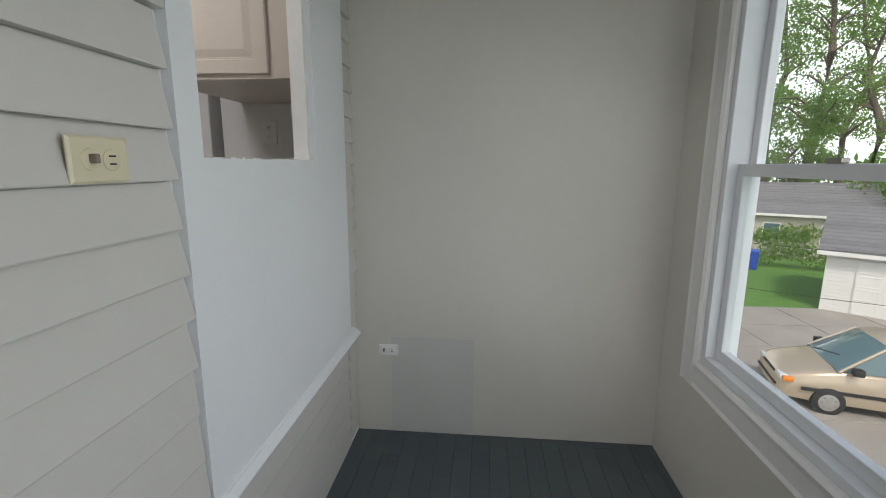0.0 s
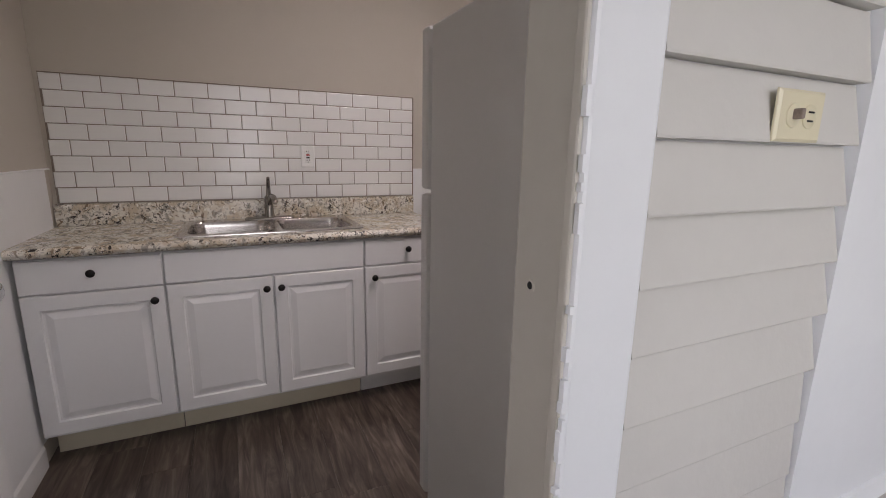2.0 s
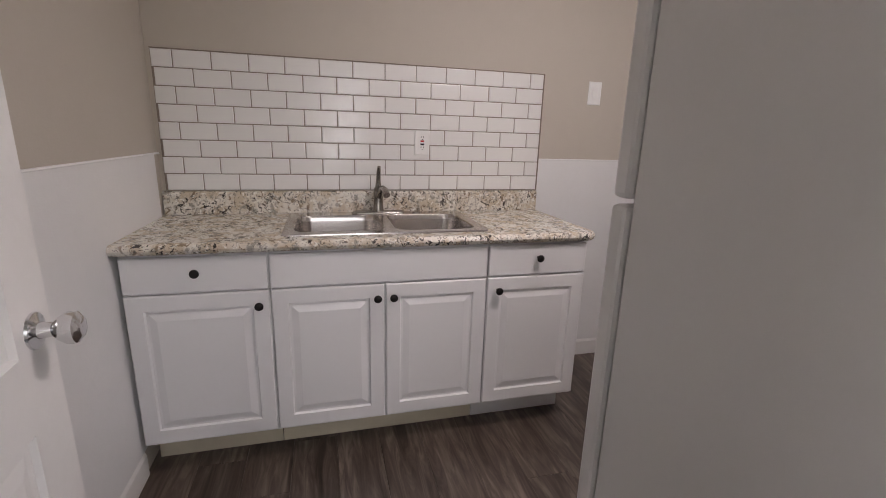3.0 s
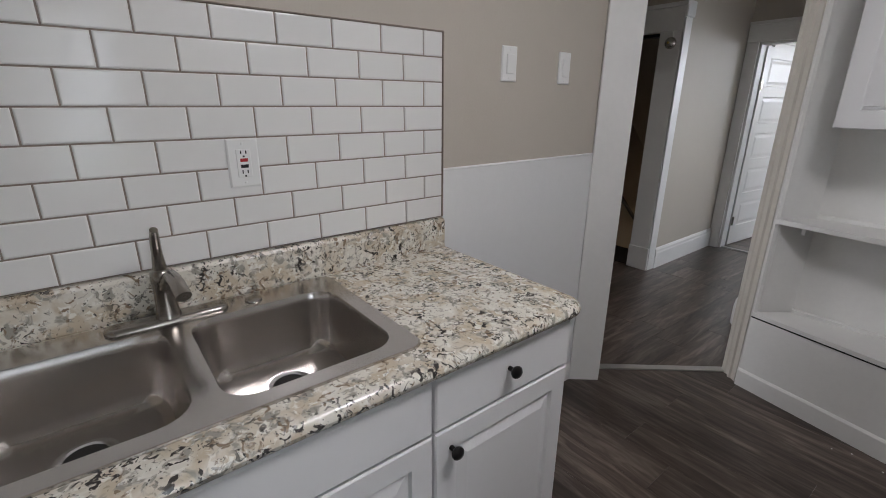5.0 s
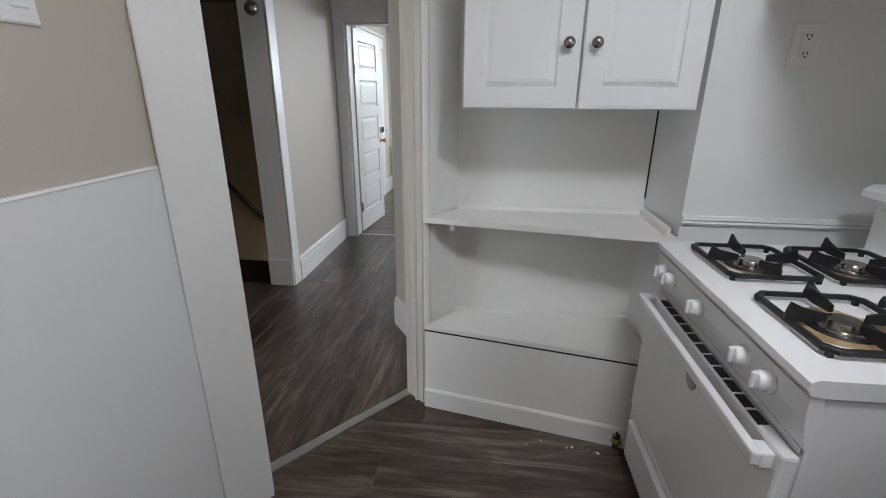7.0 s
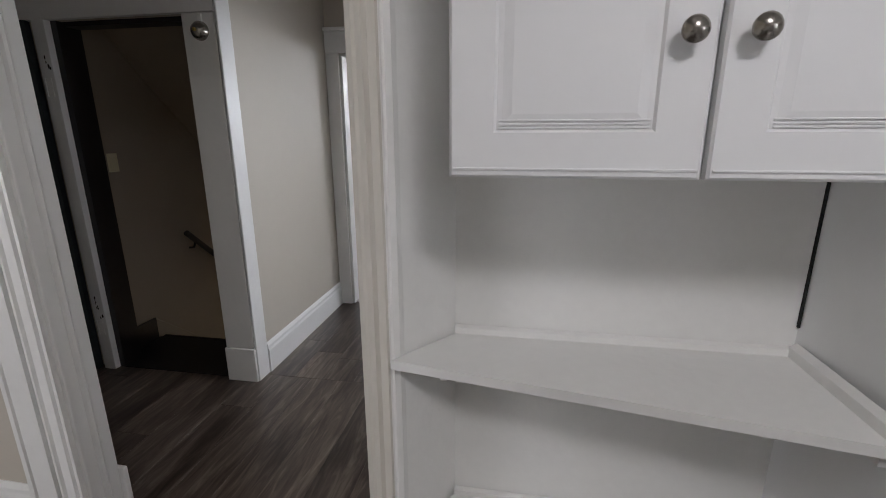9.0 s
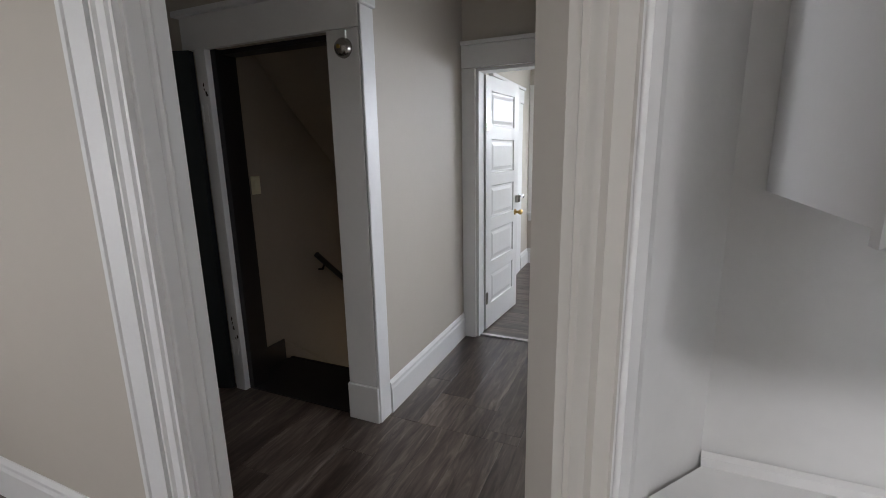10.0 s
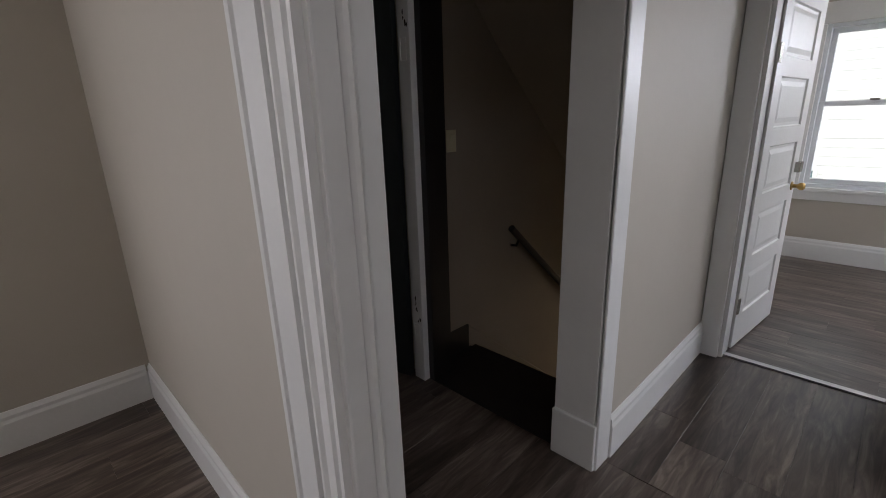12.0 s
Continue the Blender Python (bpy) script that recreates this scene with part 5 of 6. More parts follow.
for z0, z1 in zip(lines_z, lines_z[1:]):
    deep = 0.024 if z0 > 0.85 else 0.019
    j = rg.uniform(-0.006, 0.006)
    part("clapboard", clap(0.348 - 0.55, 0.800 - 0.55 + j, z0, z1, deep, 0.018 if z0 > 0.85 else 0.006), M["siding"], siding)
    part("clapboard", clap(1.872 - 0.55, 1.998 - 0.55, z0 + 0.03, z1 + 0.03, 0.017 if z0 > 0.8 else 0.006), M["siding"], siding)
    if z1 < 0.56:
        part("clapboard", clap(0.79 - 0.55, 1.868 - 0.55, z0, z1, 0.003), M["siding"], siding)
ragged = bmesh.new()
for i in range(20):
    z = 0.75 + 0.6 * rg.random()
    h, w = 0.008 + 0.03 * rg.random() ** 2, 0.002 + 0.005 * rg.random()
    bm_prism(ragged, [(PORCH_X + 0.0215, 0.2395 - w), (PORCH_X + 0.0285, 0.2385 - w * 0.6), (PORCH_X + 0.0292, 0.2415), (PORCH_X + 0.0215, 0.2415)], z, z + h)
porch(structure("trim", ragged, M["panel_blue"], "ragged flaking paint edge of the casing", "trim"))
porch(structure("wall_patch", box(-0.37, 0.03, 1.997, 2.0, 0.03, 0.52), M["patch"], "glossy grey painted patch on the wall", "wall"))

# double-hung porch windows
def sash_window(name, x, y0, y1, z0, z1, mid, label, depth=0.113):
    """Vinyl double-hung window in a wall whose inner face is at x, opening from y0 to y1."""
    t = thing(name, (x, (y0 + y1) / 2, z0), label, "window", "", "structure")
    yc = (y0 + y1) / 2
    a, b, h, m_ = y0 - yc, y1 - yc, z1 - z0, mid - z0
    bar = lambda xa, xb, ya, yb, za, zb, n: part(n, box(xa, xb, ya, yb, za, zb, 0.003), M["white_metal"], t)
    part("window_frame", boxes((0.0, depth, a, a + 0.03, 0, h, 0.003), (0.0, depth, b - 0.03, b, 0, h, 0.003), (0.0, depth, a + 0.03, b - 0.03, 0, 0.03, 0.003), (0.0, depth, a + 0.03, b - 0.03, h - 0.03, h, 0.003)), M["white_metal"], t)
    for nm, xo, za, zb in (("lower_sash", 0.035, 0.03, m_ + 0.02), ("upper_sash", 0.07, m_ - 0.02, h - 0.03)):
        s = part(nm, boxes((xo, xo + 0.03, a + 0.03, a + 0.068, za, zb, 0.003), (xo, xo + 0.03, b - 0.068, b - 0.03, za, zb, 0.003), (xo, xo + 0.03, a + 0.068, b - 0.068, za, za + 0.04, 0.003), (xo, xo + 0.03, a + 0.068, b - 0.068, zb - 0.04, zb, 0.003)), M["white_metal"], t)
        g = part("pane", box(xo + 0.013, xo + 0.017, a + 0.06, b - 0.06, za + 0.03, zb - 0.03), M["glass"], s)
        g.visible_shadow = False
    part("sash_lock", box(0.03, 0.05, -0.03, 0.03, m_ + 0.02, m_ + 0.034, 0.003), M["nickel"], t, "small metal sash lock")
    return t


porch(sash_window("window_1", 0.887, 0.735, 1.65, WZ0, WZ1, 1.322, "white vinyl double-hung porch window"))
# second window is out of view, added to carry the porch daylight
porch(sash_window("window_2", 0.887, -0.35, 0.635, WZ0, WZ1, 1.322, "white vinyl double-hung porch window"))
porch(structure("trim", box(0.877, 0.99, 0.635, 0.735, WZ0, WZ1, 0.003), M["trim"], "white window mullion", "trim"))
PC = [(0, 0), (0.014, 0), (0.022, 0.012), (0.018, 0.03), (0.018, 0.085), (0.024, 0.098), (0.012, 0.107), (0, 0.107)]
porch(structure("trim", bm_sweep(bmesh.new(), PC, (0.887, WY1, WZ0 - 0.107), (0.887, WY1, WZ1 + 0.1), (-1, 0, 0), (0, 1, 0)), M["trim"], "white moulded window casing", "trim"))
porch(structure("trim", bm_sweep(bmesh.new(), PC, (0.887, WY0, WZ0 - 0.107), (0.887, WY0, WZ1 + 0.1), (-1, 0, 0), (0, -1, 0)), M["trim"], "white moulded window casing", "trim"))
porch(structure("trim", bm_sweep(bmesh.new(), PC, (0.887, WY0, WZ0), (0.887, WY1, WZ0), (-1, 0, 0), (0, 0, -1)), M["trim"], "white moulded window casing", "trim"))
porch(structure("trim", bm_sweep(bmesh.new(), PC, (0.887, WY0, WZ1), (0.887, WY1, WZ1), (-1, 0, 0)), M["trim"], "white moulded window casing", "trim"))

# bedroom window, trim, and the closet doorway beside it
bw = sash_window("window_3", 0, XW0 - (XW0 + XW1) / 2, XW1 - (XW0 + XW1) / 2, 0, XZ1 - XZ0, 0.69, "white double-hung bedroom window", 0.13)
bw.matrix_world = pose((XW0 + XW1) / 2, BF, XZ0, 0, 0, 90)
structure("trim", boxes((XW0 - 0.1, XW0, BF - 0.022, BF, XZ0, XZ1, 0.004), (XW1, XW1 + 0.1, BF - 0.022, BF, XZ0, XZ1, 0.004), (XW0 - 0.1, XW1 + 0.1, BF - 0.026, BF, XZ1, XZ1 + 0.16, 0.004), (XW0 - 0.12, XW1 + 0.12, BF - 0.05, BF, XZ0 - 0.03, XZ0, 0.005), (XW0 - 0.09, XW1 + 0.09, BF - 0.02, BF, XZ0 - 0.11, XZ0 - 0.03, 0.004)), M["trim"], "white window casing with a sill", "trim")
structure("trim", boxes((-3.43, -3.405, 6.72, 6.85, 0, 1.86, 0.004), (-3.43, -3.405, 5.75, 5.88, 0, 1.86, 0.004), (-3.43, -3.40, 5.72, 6.88, 1.862, 2.0, 0.004), (-3.43, -3.385, 5.70, 6.90, 2.0, 2.03, 0.006)), M["trim"], "white closet door casing with a cap", "trim")
cd = door("door_closet", (-3.412, 5.885), 90.0, 0.83, 1.85, [(0.1, 0.73, 0.19 + i * 0.33, 0.19 + i * 0.33 + 0.235) for i in range(5)], "trim", "closed white panelled closet door", 0.034)
cd["kind"] = "structure"
part("door_knob", bm_lathe(bmesh.new(), [(r * 0.85, z_) for r, z_ in DK], pose(0.77, -0.017, 0.88, 90, 0, 0), 18), M["chrome"], cd, "white metal knob", True)


# ---- outdoors ----
G = -4.3
cloud = bpy.data.materials.new("overcast_cloud")
cloud.use_nodes = True
ct_ = cloud.node_tree
ct_.nodes.remove(ct_.nodes["Principled BSDF"])
ce, cn, cc = ct_.nodes.new("ShaderNodeEmission"), ct_.nodes.new("ShaderNodeTexNoise"), ct_.nodes.new("ShaderNodeTexCoord")
cn.inputs["Scale"].default_value, cn.inputs["Detail"].default_value = 0.03, 5.0
cm = ct_.nodes.new("ShaderNodeMapRange")
cm.inputs["To Min"].default_value, cm.inputs["To Max"].default_value = 1.2, 2.0
ce.inputs["Color"].default_value = (0.90, 0.96, 1.0, 1)
ct_.links.new(cc.outputs["Object"], cn.inputs["Vector"])
ct_.links.new(cn.outputs["Fac"], cm.inputs["Value"])
ct_.links.new(cm.outputs["Result"], ce.inputs["Strength"])
ct_.links.new(ce.outputs["Emission"], ct_.nodes["Material Output"].inputs["Surface"])
bm = bmesh.new()
ring_ = [[bm.verts.new((15 + rr * math.cos(2 * math.pi * i / 48), 45 + rr * math.sin(2 * math.pi * i / 48), z)) for i in range(48)] for rr, z in ((100, G), (100, 12), (96, 30), (86, 46))]
for lo_, hi_ in zip(ring_, ring_[1:]):
    for i in range(48):
        bm.faces.new((lo_[i], lo_[(i + 1) % 48], hi_[(i + 1) % 48], hi_[i]))
structure("backdrop", bm, cloud, "pale overcast sky all round the horizon", "sky", True)
structure("ground", box(-90, 120, -60, 150, G - 0.3, G), M["grass"], "mown green lawn around the houses", "ground")
structure("driveway", box(1.6, 30, -4, 18.6, G, G + 0.03), M["concrete"], "cracked concrete driveway", "pavement")
slabs = thing("concrete_slabs", (10.6, 15.9, G + 0.03), "worn concrete slabs of the driveway", "paving", "", "structure")
for i in range(6):
    for j in range(4):
        part("slab", box(-6.5 + i * 2.6, -6.5 + i * 2.6 + 2.56, -6.0 + j * 2.15, -6.0 + j * 2.15 + 2.11, 0, 0.012 + rg.random() * 0.012), M["concrete"], slabs)


def bm_loft_car(bm, stations, seg):
    rings = []
    for x, pts in stations:
        rings.append([bm.verts.new((x, y, z)) for y, z in pts])
    for a, b in zip(rings, rings[1:]):
        for i in range(len(a) - 1):
            bm.faces.new((a[i], b[i], b[i + 1], a[i + 1]))
    bm.faces.new(rings[0])
    bm.faces.new(rings[-1][::-1])
    return bm


def minivan(at, rz):
    c = thing("minivan", (*at, G + 0.045), "light gold minivan parked on the driveway", "car", rz=rz)
    def sect(w, z0, z1, r):
        half_ = [(w * 0.96, z0), (w, z0 + 0.12), (w, (z0 + z1) / 2), (w * 0.97, z1 - r), (w * 0.90, z1 - r * 0.35), (w * 0.7, z1)]
        return [(-y, z) for y, z in half_] + [(y, z) for y, z in half_[::-1]]
    st = [(2.42, sect(0.62, 0.32, 0.62, 0.1)), (2.36, sect(0.74, 0.26, 0.74, 0.12)), (2.15, sect(0.84, 0.24, 0.86, 0.12)), (1.7, sect(0.90, 0.24, 0.97, 0.12)), (1.25, sect(0.92, 0.24, 1.06, 0.1)), (0.2, sect(0.93, 0.24, 1.08, 0.08)), (-1.6, sect(0.93, 0.24, 1.08, 0.08)), (-2.3, sect(0.91, 0.26, 1.05, 0.1)), (-2.42, sect(0.84, 0.34, 0.95, 0.1))]
    part("body", bm_loft_car(bmesh.new(), st, 12), M["car_paint"], c, "", True)
    cab = lambda w0, w1, z0, z1: [(-w0, z0), (-w1, z1 - 0.05), (-w1 * 0.9, z1), (w1 * 0.9, z1), (w1, z1 - 0.05), (w0, z0)]
    part("cabin", bm_loft_car(bmesh.new(), [(1.36, cab(0.84, 0.83, 1.0, 1.07)), (0.50, cab(0.87, 0.70, 1.05, 1.66)), (0.2, cab(0.87, 0.70, 1.05, 1.72)), (-1.9, cab(0.87, 0.71, 1.05, 1.72)), (-2.3, cab(0.84, 0.72, 1.02, 1.35))], 6), M["car_glass"], c, "dark tinted cabin glass", True)
    bm = bm_loft_car(bmesh.new(), [(0.46, cab(0.74, 0.72, 1.62, 1.68)), (0.2, cab(0.73, 0.715, 1.66, 1.735)), (-1.9, cab(0.74, 0.72, 1.66, 1.735)), (-2.05, cab(0.74, 0.72, 1.6, 1.68))], 6)
    part("roof", bm, M["car_paint"], c, "", True)
    for y in (-1, 1):
        for xa, za, xb, zb in ((1.32, 1.02, 0.46, 1.66), (0.25, 1.06, 0.18, 1.70), (-0.95, 1.06, -0.95, 1.70), (-2.2, 1.05, -1.95, 1.68)):
            part("pillar", bm_tube(bmesh.new(), [(xa, y * 0.865, za), (xb, y * 0.725, zb)], 0.035, 6), M["car_paint"], c, "", True)
        part("side_moulding", box(-2.2, 2.0, y * 0.935 - 0.012, y * 0.935 + 0.012, 0.5, 0.58, 0.004), M["rubber"], c, "dark side moulding")
        part("headlight", box(2.2, 2.385, y * 0.62 - 0.14, y * 0.62 + 0.14, 0.62, 0.76, 0.03), M["lamp_clear"], c, "clear headlight", True)
        part("turn_signal", box(2.12, 2.34, y * 0.81 - 0.05, y * 0.81 + 0.05, 0.62, 0.74, 0.02), M["amber"], c, "amber turn signal", True)
        part("mirror", box(0.95, 1.15, y * 1.03 - 0.1, y * 1.03 + 0.1, 1.05, 1.2, 0.03), M["rubber"], c, "black door mirror", True)
        for x in (1.45, -1.5):
            w = part("wheel", bm_lathe(bmesh.new(), [(0.17, -0.1), (0.28, -0.1), (0.325, -0.08), (0.335, -0.03), (0.335, 0.03), (0.325, 0.08), (0.28, 0.1), (0.17, 0.1)], pose(x, y * 0.86, 0.335 - 0.05, 90, 0, 0), 28), M["rubber"], c, "black tyre", True)
            part("rim", bm_lathe(bmesh.new(), [(0.205, -0.105), (0.2, 0.103), (0.17, 0.108), (0.06, 0.118), (0.02, 0.118)], pose(x, y * 0.86, 0.285, -90 * y, 0, 0) @ Matrix.Identity(4), 24), M["alu"], w, "silver wheel cover", True)
            for k in range(7):
                a = 2 * math.pi * k / 7
                part("vent", bm_lathe(bmesh.new(), [(0.022, 0), (0.018, 0.012)], pose(x + 0.13 * math.cos(a), y * (0.86 + 0.10), 0.285 + 0.13 * math.sin(a), -90 * y, 0, 0), 8), M["rubber"], w)
    part("grille", box(2.36, 2.40, -0.42, 0.42, 0.6, 0.72, 0.01), M["rubber"], c, "dark grille")
    part("bumper_strip", box(2.3, 2.445, -0.66, 0.66, 0.44, 0.5, 0.015), M["rubber"], c, "dark bumper strip")
    part("wiper", bm_tube(bmesh.new(), [(1.33, -0.5, 1.09), (1.12, 0.3, 1.24)], 0.012, 6), M["rubber"], c)
    return c


minivan((9.72, 10.7), 165)


def gable_house(name, at, rz, w, d, h, rise, wall, label, windows, courses, garage=False):
    """Walls lapped in courses, gable roof with shingle courses, ridge along local x."""
    t = thing(name, (*at, G), label, "building", rz=rz)
    part("wall", box(-w / 2, w / 2, -d / 2, d / 2, 0, h), M[wall], t)
    bm = bmesh.new()
    for i in range(courses):
        z = h * i / courses
        bm_box(bm, -w / 2 - 0.02, w / 2 + 0.02, -d / 2 - 0.02, -d / 2, z + 0.003, z + h / courses - 0.004)
        bm_box(bm, -w / 2 - 0.02, -w / 2, -d / 2 - 0.01, d / 2 + 0.01, z + 0.003, z + h / courses - 0.004)
    sid = part("lapped_siding", bm, M[wall], t)
    sid["kind"] = "stuff"
    bm = bmesh.new()
    for s in (-1, 1):
        v = [bm.verts.new((s * w / 2, y, z)) for y, z in ((-d / 2, h), (d / 2, h), (0, h + rise))]
        v2 = [bm.verts.new((s * (w / 2 - 0.1), y, z)) for y, z in ((-d / 2, h), (d / 2, h), (0, h + rise))]
        bm.faces.new(v)
        bm.faces.new(v2[::-1])
        for k in range(3):
            bm.faces.new((v[k], v[(k + 1) % 3], v2[(k + 1) % 3], v2[k]))
    part("gable", bm, M[wall], t)
    roof = part("roof", bm_sweep(bmesh.new(), [(-d / 2 - 0.35, -0.35 * rise / (d / 2)), (0, rise), (d / 2 + 0.35, -0.35 * rise / (d / 2)), (d / 2 + 0.35, 0.12 - 0.35 * rise / (d / 2)), (0, rise + 0.12), (-d / 2 - 0.35, 0.12 - 0.35 * rise / (d / 2))], (-w / 2 - 0.3, 0, h), (w / 2 + 0.3, 0, h), (0, 1, 0)), M["asphalt_roof"], t, "grey shingle roof")
    slope = math.hypot(d / 2 + 0.35, rise * (1 + 0.7 / d))
    for k in range(12):
        f0, f1 = k / 12, (k + 1) / 12
        p0 = (-(d / 2 + 0.35) * (1 - f0), 0.135 + rise - rise * (1 + 0.7 / d) * (1 - f0))
        p1 = (-(d / 2 + 0.35) * (1 - f1), 0.123 + rise - rise * (1 + 0.7 / d) * (1 - f1))
        part("shingle_course", bm_sweep(bmesh.new(), [p0, p1, (p1[0], p1[1] - 0.02), (p0[0], p0[1] - 0.02)], (-w / 2 - 0.3, 0, h), (w / 2 + 0.3, 0, h), (0, 1, 0)), M["asphalt_roof"], roof)
    part("fascia", box(-w / 2 - 0.32, w / 2 + 0.32, -d / 2 - 0.40, -d / 2 - 0.35, h - 0.35 * rise / (d / 2) - 0.02, h + 0.13 - 0.35 * rise / (d / 2)), M["shed_white"], t, "white fascia board")
    for x, z, ww, hh in windows:
        wn_ = part("window", box(x - ww / 2 - 0.07, x + ww / 2 + 0.07, -d / 2 - 0.07, -d / 2 - 0.01, z - 0.07, z + hh + 0.07), M["shed_white"], t, "white framed window")
        part("pane", box(x - ww / 2, x + ww / 2, -d / 2 - 0.085, -d / 2 - 0.071, z, z + hh / 2 - 0.02), M["car_glass"], wn_)
        part("pane", box(x - ww / 2, x + ww / 2, -d / 2 - 0.085, -d / 2 - 0.071, z + hh / 2 + 0.02, z + hh), M["car_glass"], wn_)
    if garage:
        g = part("garage_door", box(-w / 2 + 0.9, w / 2 - 0.5, -d / 2 - 0.06, -d / 2 - 0.02, 0.05, h - 0.35), M["shed_white"], t, "white panelled garage door")
        for j in range(4):
            for i in range(6):
                ww = (w - 1.4) / 6
                hh = (h - 0.4) / 4
                x = -w / 2 + 0.9 + ww * i
                part("door_panel", bm_panel(bmesh.new(), ww - 0.08, hh - 0.08, 0.02, [(0, 0.005), (0.03, 0), (0.06, 0.01)], pose(x + ww / 2, -d / 2 - 0.075, 0.05 + hh * (j + 0.5))), M["shed_white"], g)
    return t


gable_house("garage", (17.6, 18.6), -38, 6.2, 5.0, 2.5, 1.3, "shed_white", "small white garage with a grey shingle roof", [], 16, True)
gable_house("neighbour_house", (20.5, 33), -28, 9.0, 7.0, 2.8, 1.7, "house_tan", "low tan house with lapped siding and white windows", [(-3.6, 0.9, 0.8, 1.1), (-0.5, 1.0, 0.8, 1.1), (2.6, 1.0, 1.2, 1.1)], 22)
gable_house("white_house", (-2.6, 17.3), 0, 11.0, 7.0, 9.0, 2.6, "shed_white", "tall white clapboard house across the yard", [(-1.75, 3.2, 0.9, 1.2), (1.6, 4.8, 0.9, 1.4), (-1.9, 6.6, 0.9, 1.5), (2.2, 6.6, 0.9, 1.4)], 52)
bn = thing("wheelie_bin", (15.1, 26, G), "blue plastic wheelie bin beside the hedge", "bin", rz=-25)
part("body", loft(bmesh.new(), [[(x * s_, y * s_, z) for x, y in rounded_rect(-0.3, 0.3, -0.33, 0.33, 0.05, 3)] for z, s_ in ((0.02, 0.82), (0.5, 0.92), (1.0, 1.0))]), M["blue_bin"], bn, "", True)
part("lid", loft(bmesh.new(), [[(x, y, z) for x, y in rounded_rect(-0.32 + i, 0.32 - i, -0.36 + i, 0.35 - i, 0.05, 3)] for z, i in ((1.0, 0), (1.05, 0.0), (1.1, 0.04))]), M["blue_bin"], bn, "", True)
for x in (-0.25, 0.25):
    part("wheel", bm_lathe(bmesh.new(), [(0.1, -0.03), (0.1, 0.03), (0.03, 0.035)], pose(x, 0.3, 0.1, 0, 90, 0), 14), M["rubber"], bn)


def leaves(bm, centre, radius, count, size, r, squash=0.8):
    for _ in range(count):
        d = Vector((r.gauss(0, 1), r.gauss(0, 1), r.gauss(0, 1))).normalized() * radius * r.random() ** 0.45
        p = Vector(centre) + Vector((d.x, d.y, d.z * squash))
        q = Euler((r.uniform(0, 6.3), r.uniform(0, 6.3), r.uniform(0, 6.3))).to_quaternion()
        s = size * r.uniform(0.6, 1.4)
        v = [bm.verts.new(p + q @ Vector(c)) for c in ((-s * 0.5, 0, 0), (0, -s * 0.32, s * 0.06), (s * 0.6, 0, 0), (0, s * 0.32, s * 0.06))]
        bm.faces.new(v)


def tree(at, height, spread, seed, clumps, per, size, base=0.35):
    r = random.Random(seed)
    t = thing("tree", (*at, G), "tall leafy green tree with thin branches", "tree", "trees behind the houses")
    bend = [(r.uniform(-0.3, 0.3) * i, r.uniform(-0.3, 0.3) * i, height * i / 5) for i in range(6)]
    bm = bm_tube(bmesh.new(), bend, [0.02 * height * (1 - i / 6.5) for i in range(6)], 8)
    tips = []
    for k in range(clumps):
        f = r.uniform(base, 1.0)
        i = min(int(f * 5), 4)
        a = Vector(bend[i]).lerp(Vector(bend[i + 1]), f * 5 - i)
        ang = r.uniform(0, 6.3)
        ln = spread * r.uniform(0.35, 1.0) * (1.25 - 0.7 * f)
        b = a + Vector((math.cos(ang) * ln, math.sin(ang) * ln, ln * r.uniform(0.1, 0.7)))
        m_ = a.lerp(b, 0.5) + Vector((0, 0, 0.15 * ln))
        bm_tube(bm, [a, m_, b], [0.007 * height * (1.2 - f), 0.004 * height * (1.2 - f), 0.012], 5)
        tips += [b, m_.lerp(b, 0.4)]
    part("trunk", bm, M["bark"], t, "", True)
    bm = bmesh.new()
    for p in tips:
        leaves(bm, p, spread * r.uniform(0.16, 0.34), per, size, r)
    part("crown", bm, M["leaf"], t)
    return t


for at, hh, sp_, sd, cl, per, sz in (((20, 40), 21, 4.2, 1, 34, 48, 0.22), ((24.5, 37), 23, 4.4, 2, 40, 50, 0.21), ((30, 38.5), 21, 4.6, 3, 40, 50, 0.22), ((36, 40), 20, 5.0, 4, 34, 48, 0.26), ((21.5, 33.5), 10, 3.2, 5, 36, 100, 0.17), ((27, 29), 9, 3.6, 6, 40, 110, 0.18), ((27, 47), 25, 5.0, 7, 34, 46, 0.28), ((31, 54), 26, 5.4, 8, 34, 46, 0.3), ((38, 52), 24, 5.5, 9, 34, 48, 0.32), ((18, 44), 22, 4.6, 10, 30, 46, 0.26)):
    tree(at, hh, sp_, sd, cl, per, sz)
far = bmesh.new()
for i in range(60):
    a = radians(rg.uniform(8, 75))
    leaves(far, (70 * math.cos(a), 70 * math.sin(a), G + rg.uniform(1.5, 7)), 4.0, 90, 0.8, rg)
tagged(make("far_woods", far, M["leaf"]), "dense green woods in the distance", "trees", "", "stuff")
hb = bmesh.new()
for i in range(26):
    leaves(hb, (16.2 + i * 0.34, 27.0 - i * 0.16, G + 0.55 + rg.random() * 0.5), 0.75, 110, 0.16, rg)
for i in range(9):
    leaves(hb, (16.4 + i * 0.45, 28.0 + rg.random(), G + 1.4 + rg.random() * 0.5), 0.7, 90, 0.2, rg)
tagged(make("hedge", hb, M["leaf"]), "overgrown green hedge along the lawn", "hedge", "", "stuff")
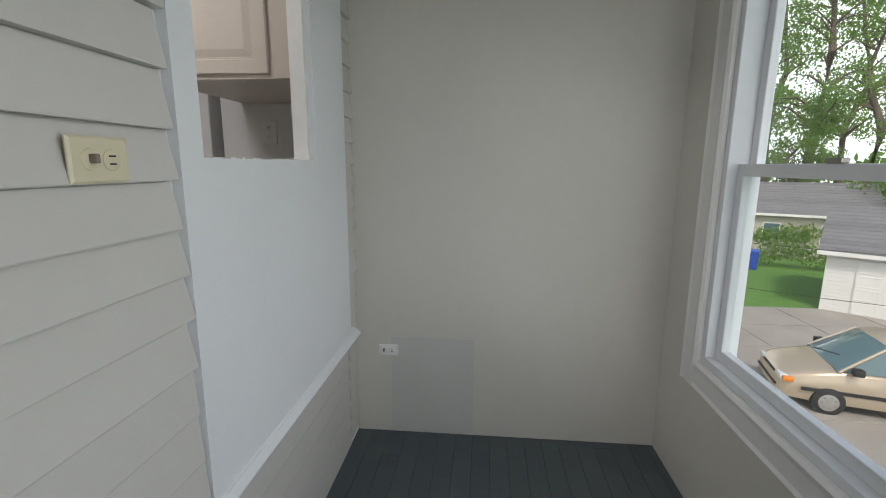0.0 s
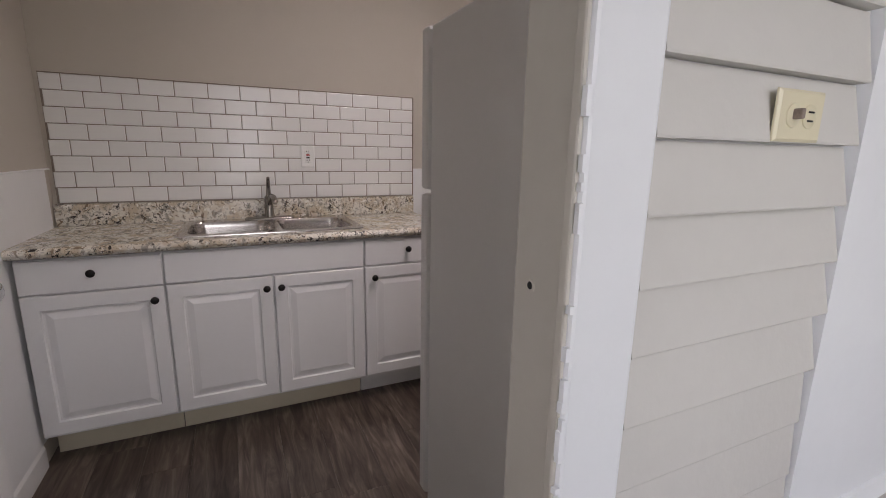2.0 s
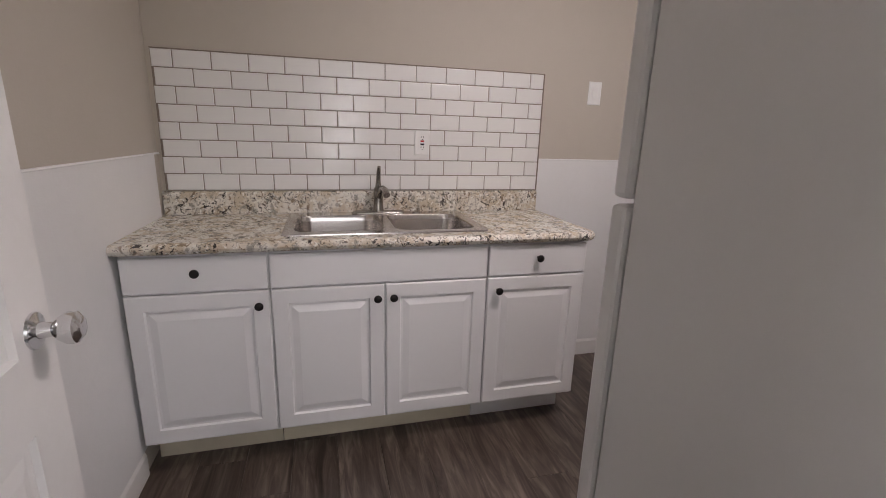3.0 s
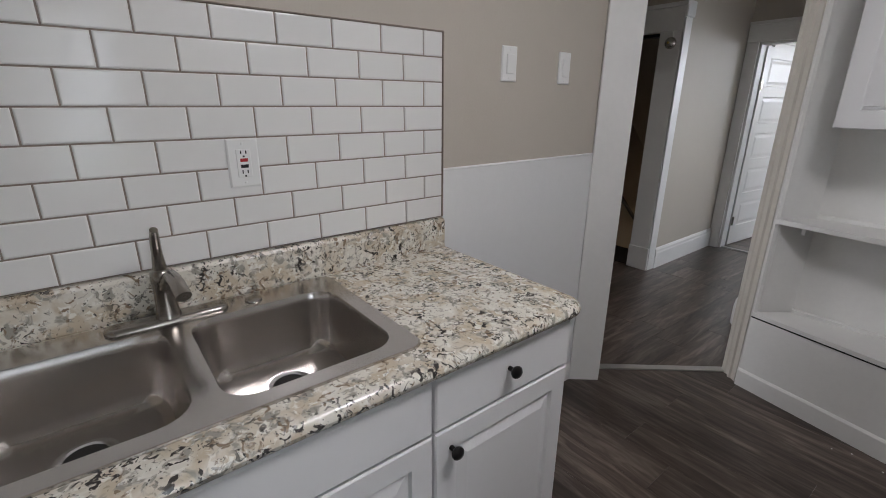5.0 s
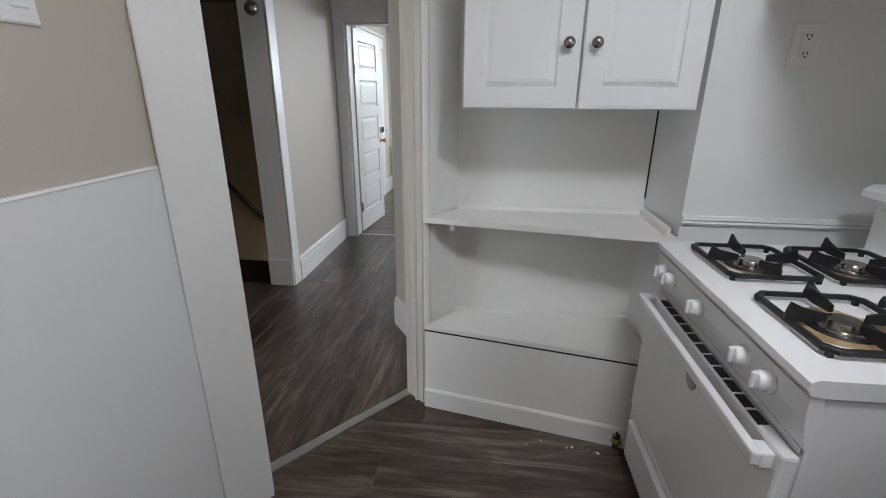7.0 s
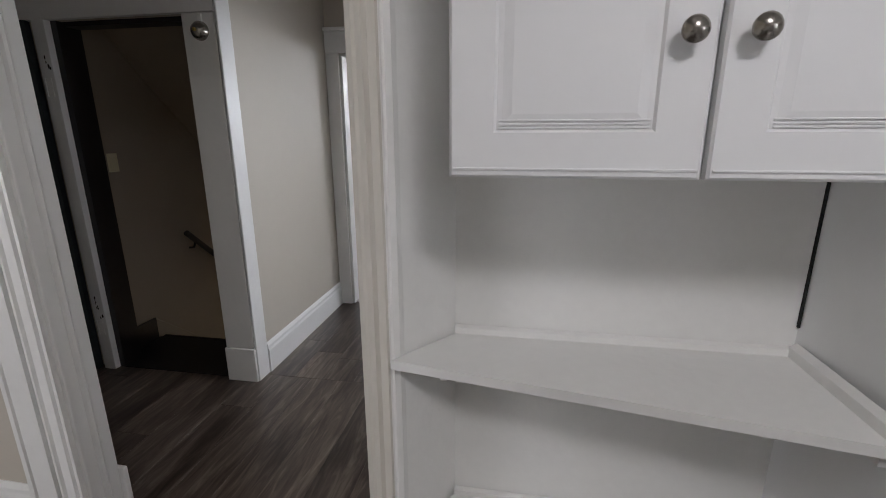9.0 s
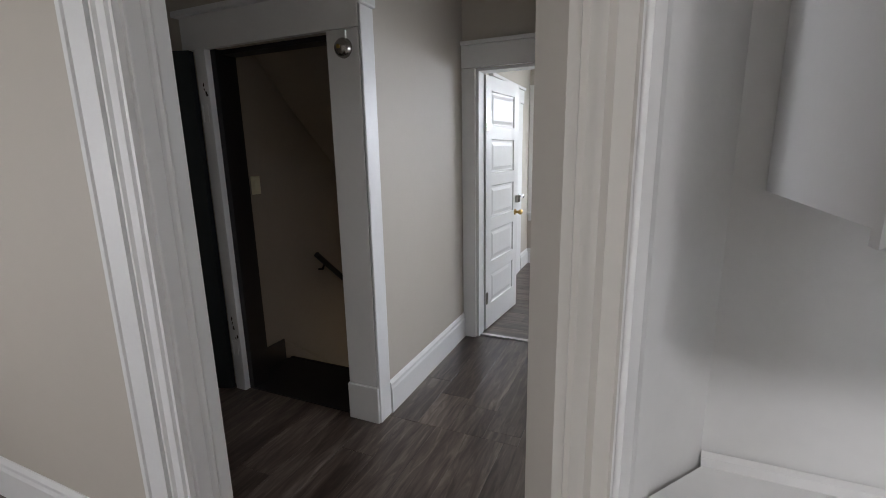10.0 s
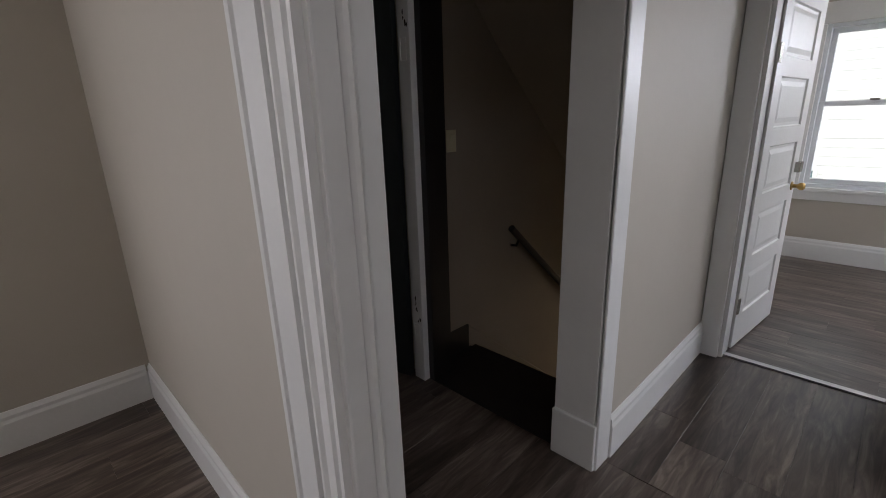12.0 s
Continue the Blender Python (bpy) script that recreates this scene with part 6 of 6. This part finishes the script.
for k, (a, b) in enumerate((((2.0, 14.0, 1.55), (16.0, 9.0, 1.2)), ((2.0, 13.0, -0.15), (16.0, 8.2, -0.3)), ((2.0, 11.2, -0.9), (15.0, 8.0, -1.35)))):
    A, B = Vector(a), Vector(b)
    pts = [A.lerp(B, i / 12) - Vector((0, 0, 0.35 * math.sin(math.pi * i / 12))) for i in range(13)]
    tagged(make("overhead_wire", bm_tube(bmesh.new(), pts, 0.007, 5), M["rubber"]), "thin black overhead service wire", "wire", "overhead wires")
for p in ((2.0, 14.0), (16.0, 8.6)):
    tagged(make("utility_pole", bm_tube(bmesh.new(), [(p[0], p[1], G), (p[0], p[1], 3.5)], [0.13, 0.1], 10), M["bark"], True), "weathered wooden utility pole", "pole", "utility poles")

# ---- floor boards, planks and tiles ----
def planks(floor, region, along, width, length, material, z, seed, gap=0.0003, thick=0.006, side=0):
    """Separate boards over the region (x0, x1, y0, y1), laid along x or y with staggered ends; side cuts them at the slanting doorway: -1 keeps the kitchen's part, 1 the hall's."""
    r = random.Random(seed)
    x0, x1, y0, y1 = region
    u0, u1, v0, v1 = (x0, x1, y0, y1) if along == "x" else (y0, y1, x0, x1)
    v = v0
    while v < v1 - 0.005:
        ve = min(v + width, v1)
        u = u0 - r.random() * length
        while u < u1:
            ua, ub = max(u, u0), min(u + length, u1)
            u += length
            if ub - ua < 0.02:
                continue
            ax, bx, ay, by = (ua, ub, v, ve) if along == "x" else (v, ve, ua, ub)
            cx, cy = (ax + bx) / 2, (ay + by) / 2
            hx, hy, e = (bx - ax) / 2 - gap, (by - ay) / 2 - gap, 0.0009
            rim = [(-hx, -hy), (hx, -hy), (hx, hy), (-hx, hy)]
            if side:
                depth = lambda p: side * ((p[0] + cx - SINK_X) * -UY + (p[1] + cy - 1.755) * UX - W)
                kept = []
                for p, q in zip(rim, rim[1:] + rim[:1]):
                    dp, dq = depth(p), depth(q)
                    if dp >= 0:
                        kept.append(p)
                    if dp * dq < 0:
                        f = dp / (dp - dq)
                        kept.append((p[0] + (q[0] - p[0]) * f, p[1] + (q[1] - p[1]) * f))
                rim = kept
            if len(rim) < 3:
                continue
            mid = (sum(p[0] for p in rim) / len(rim), sum(p[1] for p in rim) / len(rim))
            bm = bmesh.new()
            lo, md = ([bm.verts.new((*p, h_)) for p in rim] for h_ in (-thick, -e * 0.7))
            hi = [bm.verts.new((p[0] - math.copysign(min(e, abs(p[0] - mid[0])), p[0] - mid[0]), p[1] - math.copysign(min(e, abs(p[1] - mid[1])), p[1] - mid[1]), 0)) for p in rim]
            bm.faces.new(hi)
            for a, b in ((lo, md), (md, hi)):
                for k in range(len(rim)):
                    bm.faces.new((a[k], a[(k + 1) % len(rim)], b[(k + 1) % len(rim)], b[k]))
            ob = part("plank", bm, M[material], floor)
            ob.location = (cx, cy, z)
        v = ve


planks(floor_kitchen, (SINK_X, EAST_X, LEFT_Y, 2.72), "x", 0.178, 1.22, "plank_x", 0.0, 3, side=-1)
planks(floor_hall, (-5.2, -2.0, 1.6, SY + 0.05), "y", 0.178, 1.22, "plank_y", 0.0, 4, side=1)
planks(floor_hall, (LX, -2.4, SY + 0.05, BY + 0.045), "y", 0.178, 1.22, "plank_y", 0.0, 5)
planks(floor_hall, (-5.2, -2.9, -1.28, 1.6), "y", 0.178, 1.22, "plank_y", 0.0, 6)
planks(floor_bedroom, (-3.43, -0.7, BY + 0.06, BF), "x", 0.178, 1.22, "plank_x", 0.0, 7)
planks(floor_porch, (-0.545, 0.887, -1.6, 2.0), "y", 0.082, 3.9, "porch_floor", 0.022, 8, gap=0.0008)

tiles = tagged(new("tile_backsplash"), "white subway tile backsplash with grey grout", "tiles", "", "structure")
tiles.matrix_world = pose(SINK_X, 0, 1.018)
TY0, TY1, ROWS, PITCH, TW = -0.905, 0.878, 8, 0.0733, 0.148
part("grout_bed", box(0, 0.0075, TY0, TY1, 0, ROWS * PITCH), M["grout"], tiles, "grey brown grout")
cache = {}


def tile_mesh(w, h):
    key = round(w, 3)
    if key not in cache:
        cache[key] = bm_panel(bmesh.new(), w, h, 0.0, [(0, -0.0085), (0.0018, -0.0105), (0.004, -0.011)])
        me = bpy.data.meshes.new("tile")
        bmesh.ops.recalc_face_normals(cache[key], faces=cache[key].faces)
        cache[key].to_mesh(me)
        cache[key].free()
        me.materials.append(M["tile"])
        cache[key] = me
    return cache[key]


for row in range(ROWS):
    y = TY1 if row % 2 == 0 else TY1 - TW / 2
    if row % 2:
        spans = [(TY1 - TW / 2, TY1)]
    else:
        spans = []
    while y > TY0 + 0.012:
        spans.append((max(y - TW, TY0), y))
        y -= TW
    for a, b in spans:
        ob = new("tile", tile_mesh(b - a - 0.0036, PITCH - 0.0036))
        ob.parent = tiles
        ob.matrix_basis = pose(0, (a + b) / 2, (row + 0.5) * PITCH, rg.uniform(-0.12, 0.12), 0, 90 + rg.uniform(-0.2, 0.2))
structure("trim", boxes((SINK_X, SINK_X + 0.012, TY0, TY1 + 0.002, 1.018 + ROWS * PITCH, 1.018 + ROWS * PITCH + 0.003), (SINK_X, SINK_X + 0.012, TY1 + 0.0005, TY1 + 0.004, 1.018, 1.018 + ROWS * PITCH)), M["grout"], "thin grey tile edge strip", "trim")
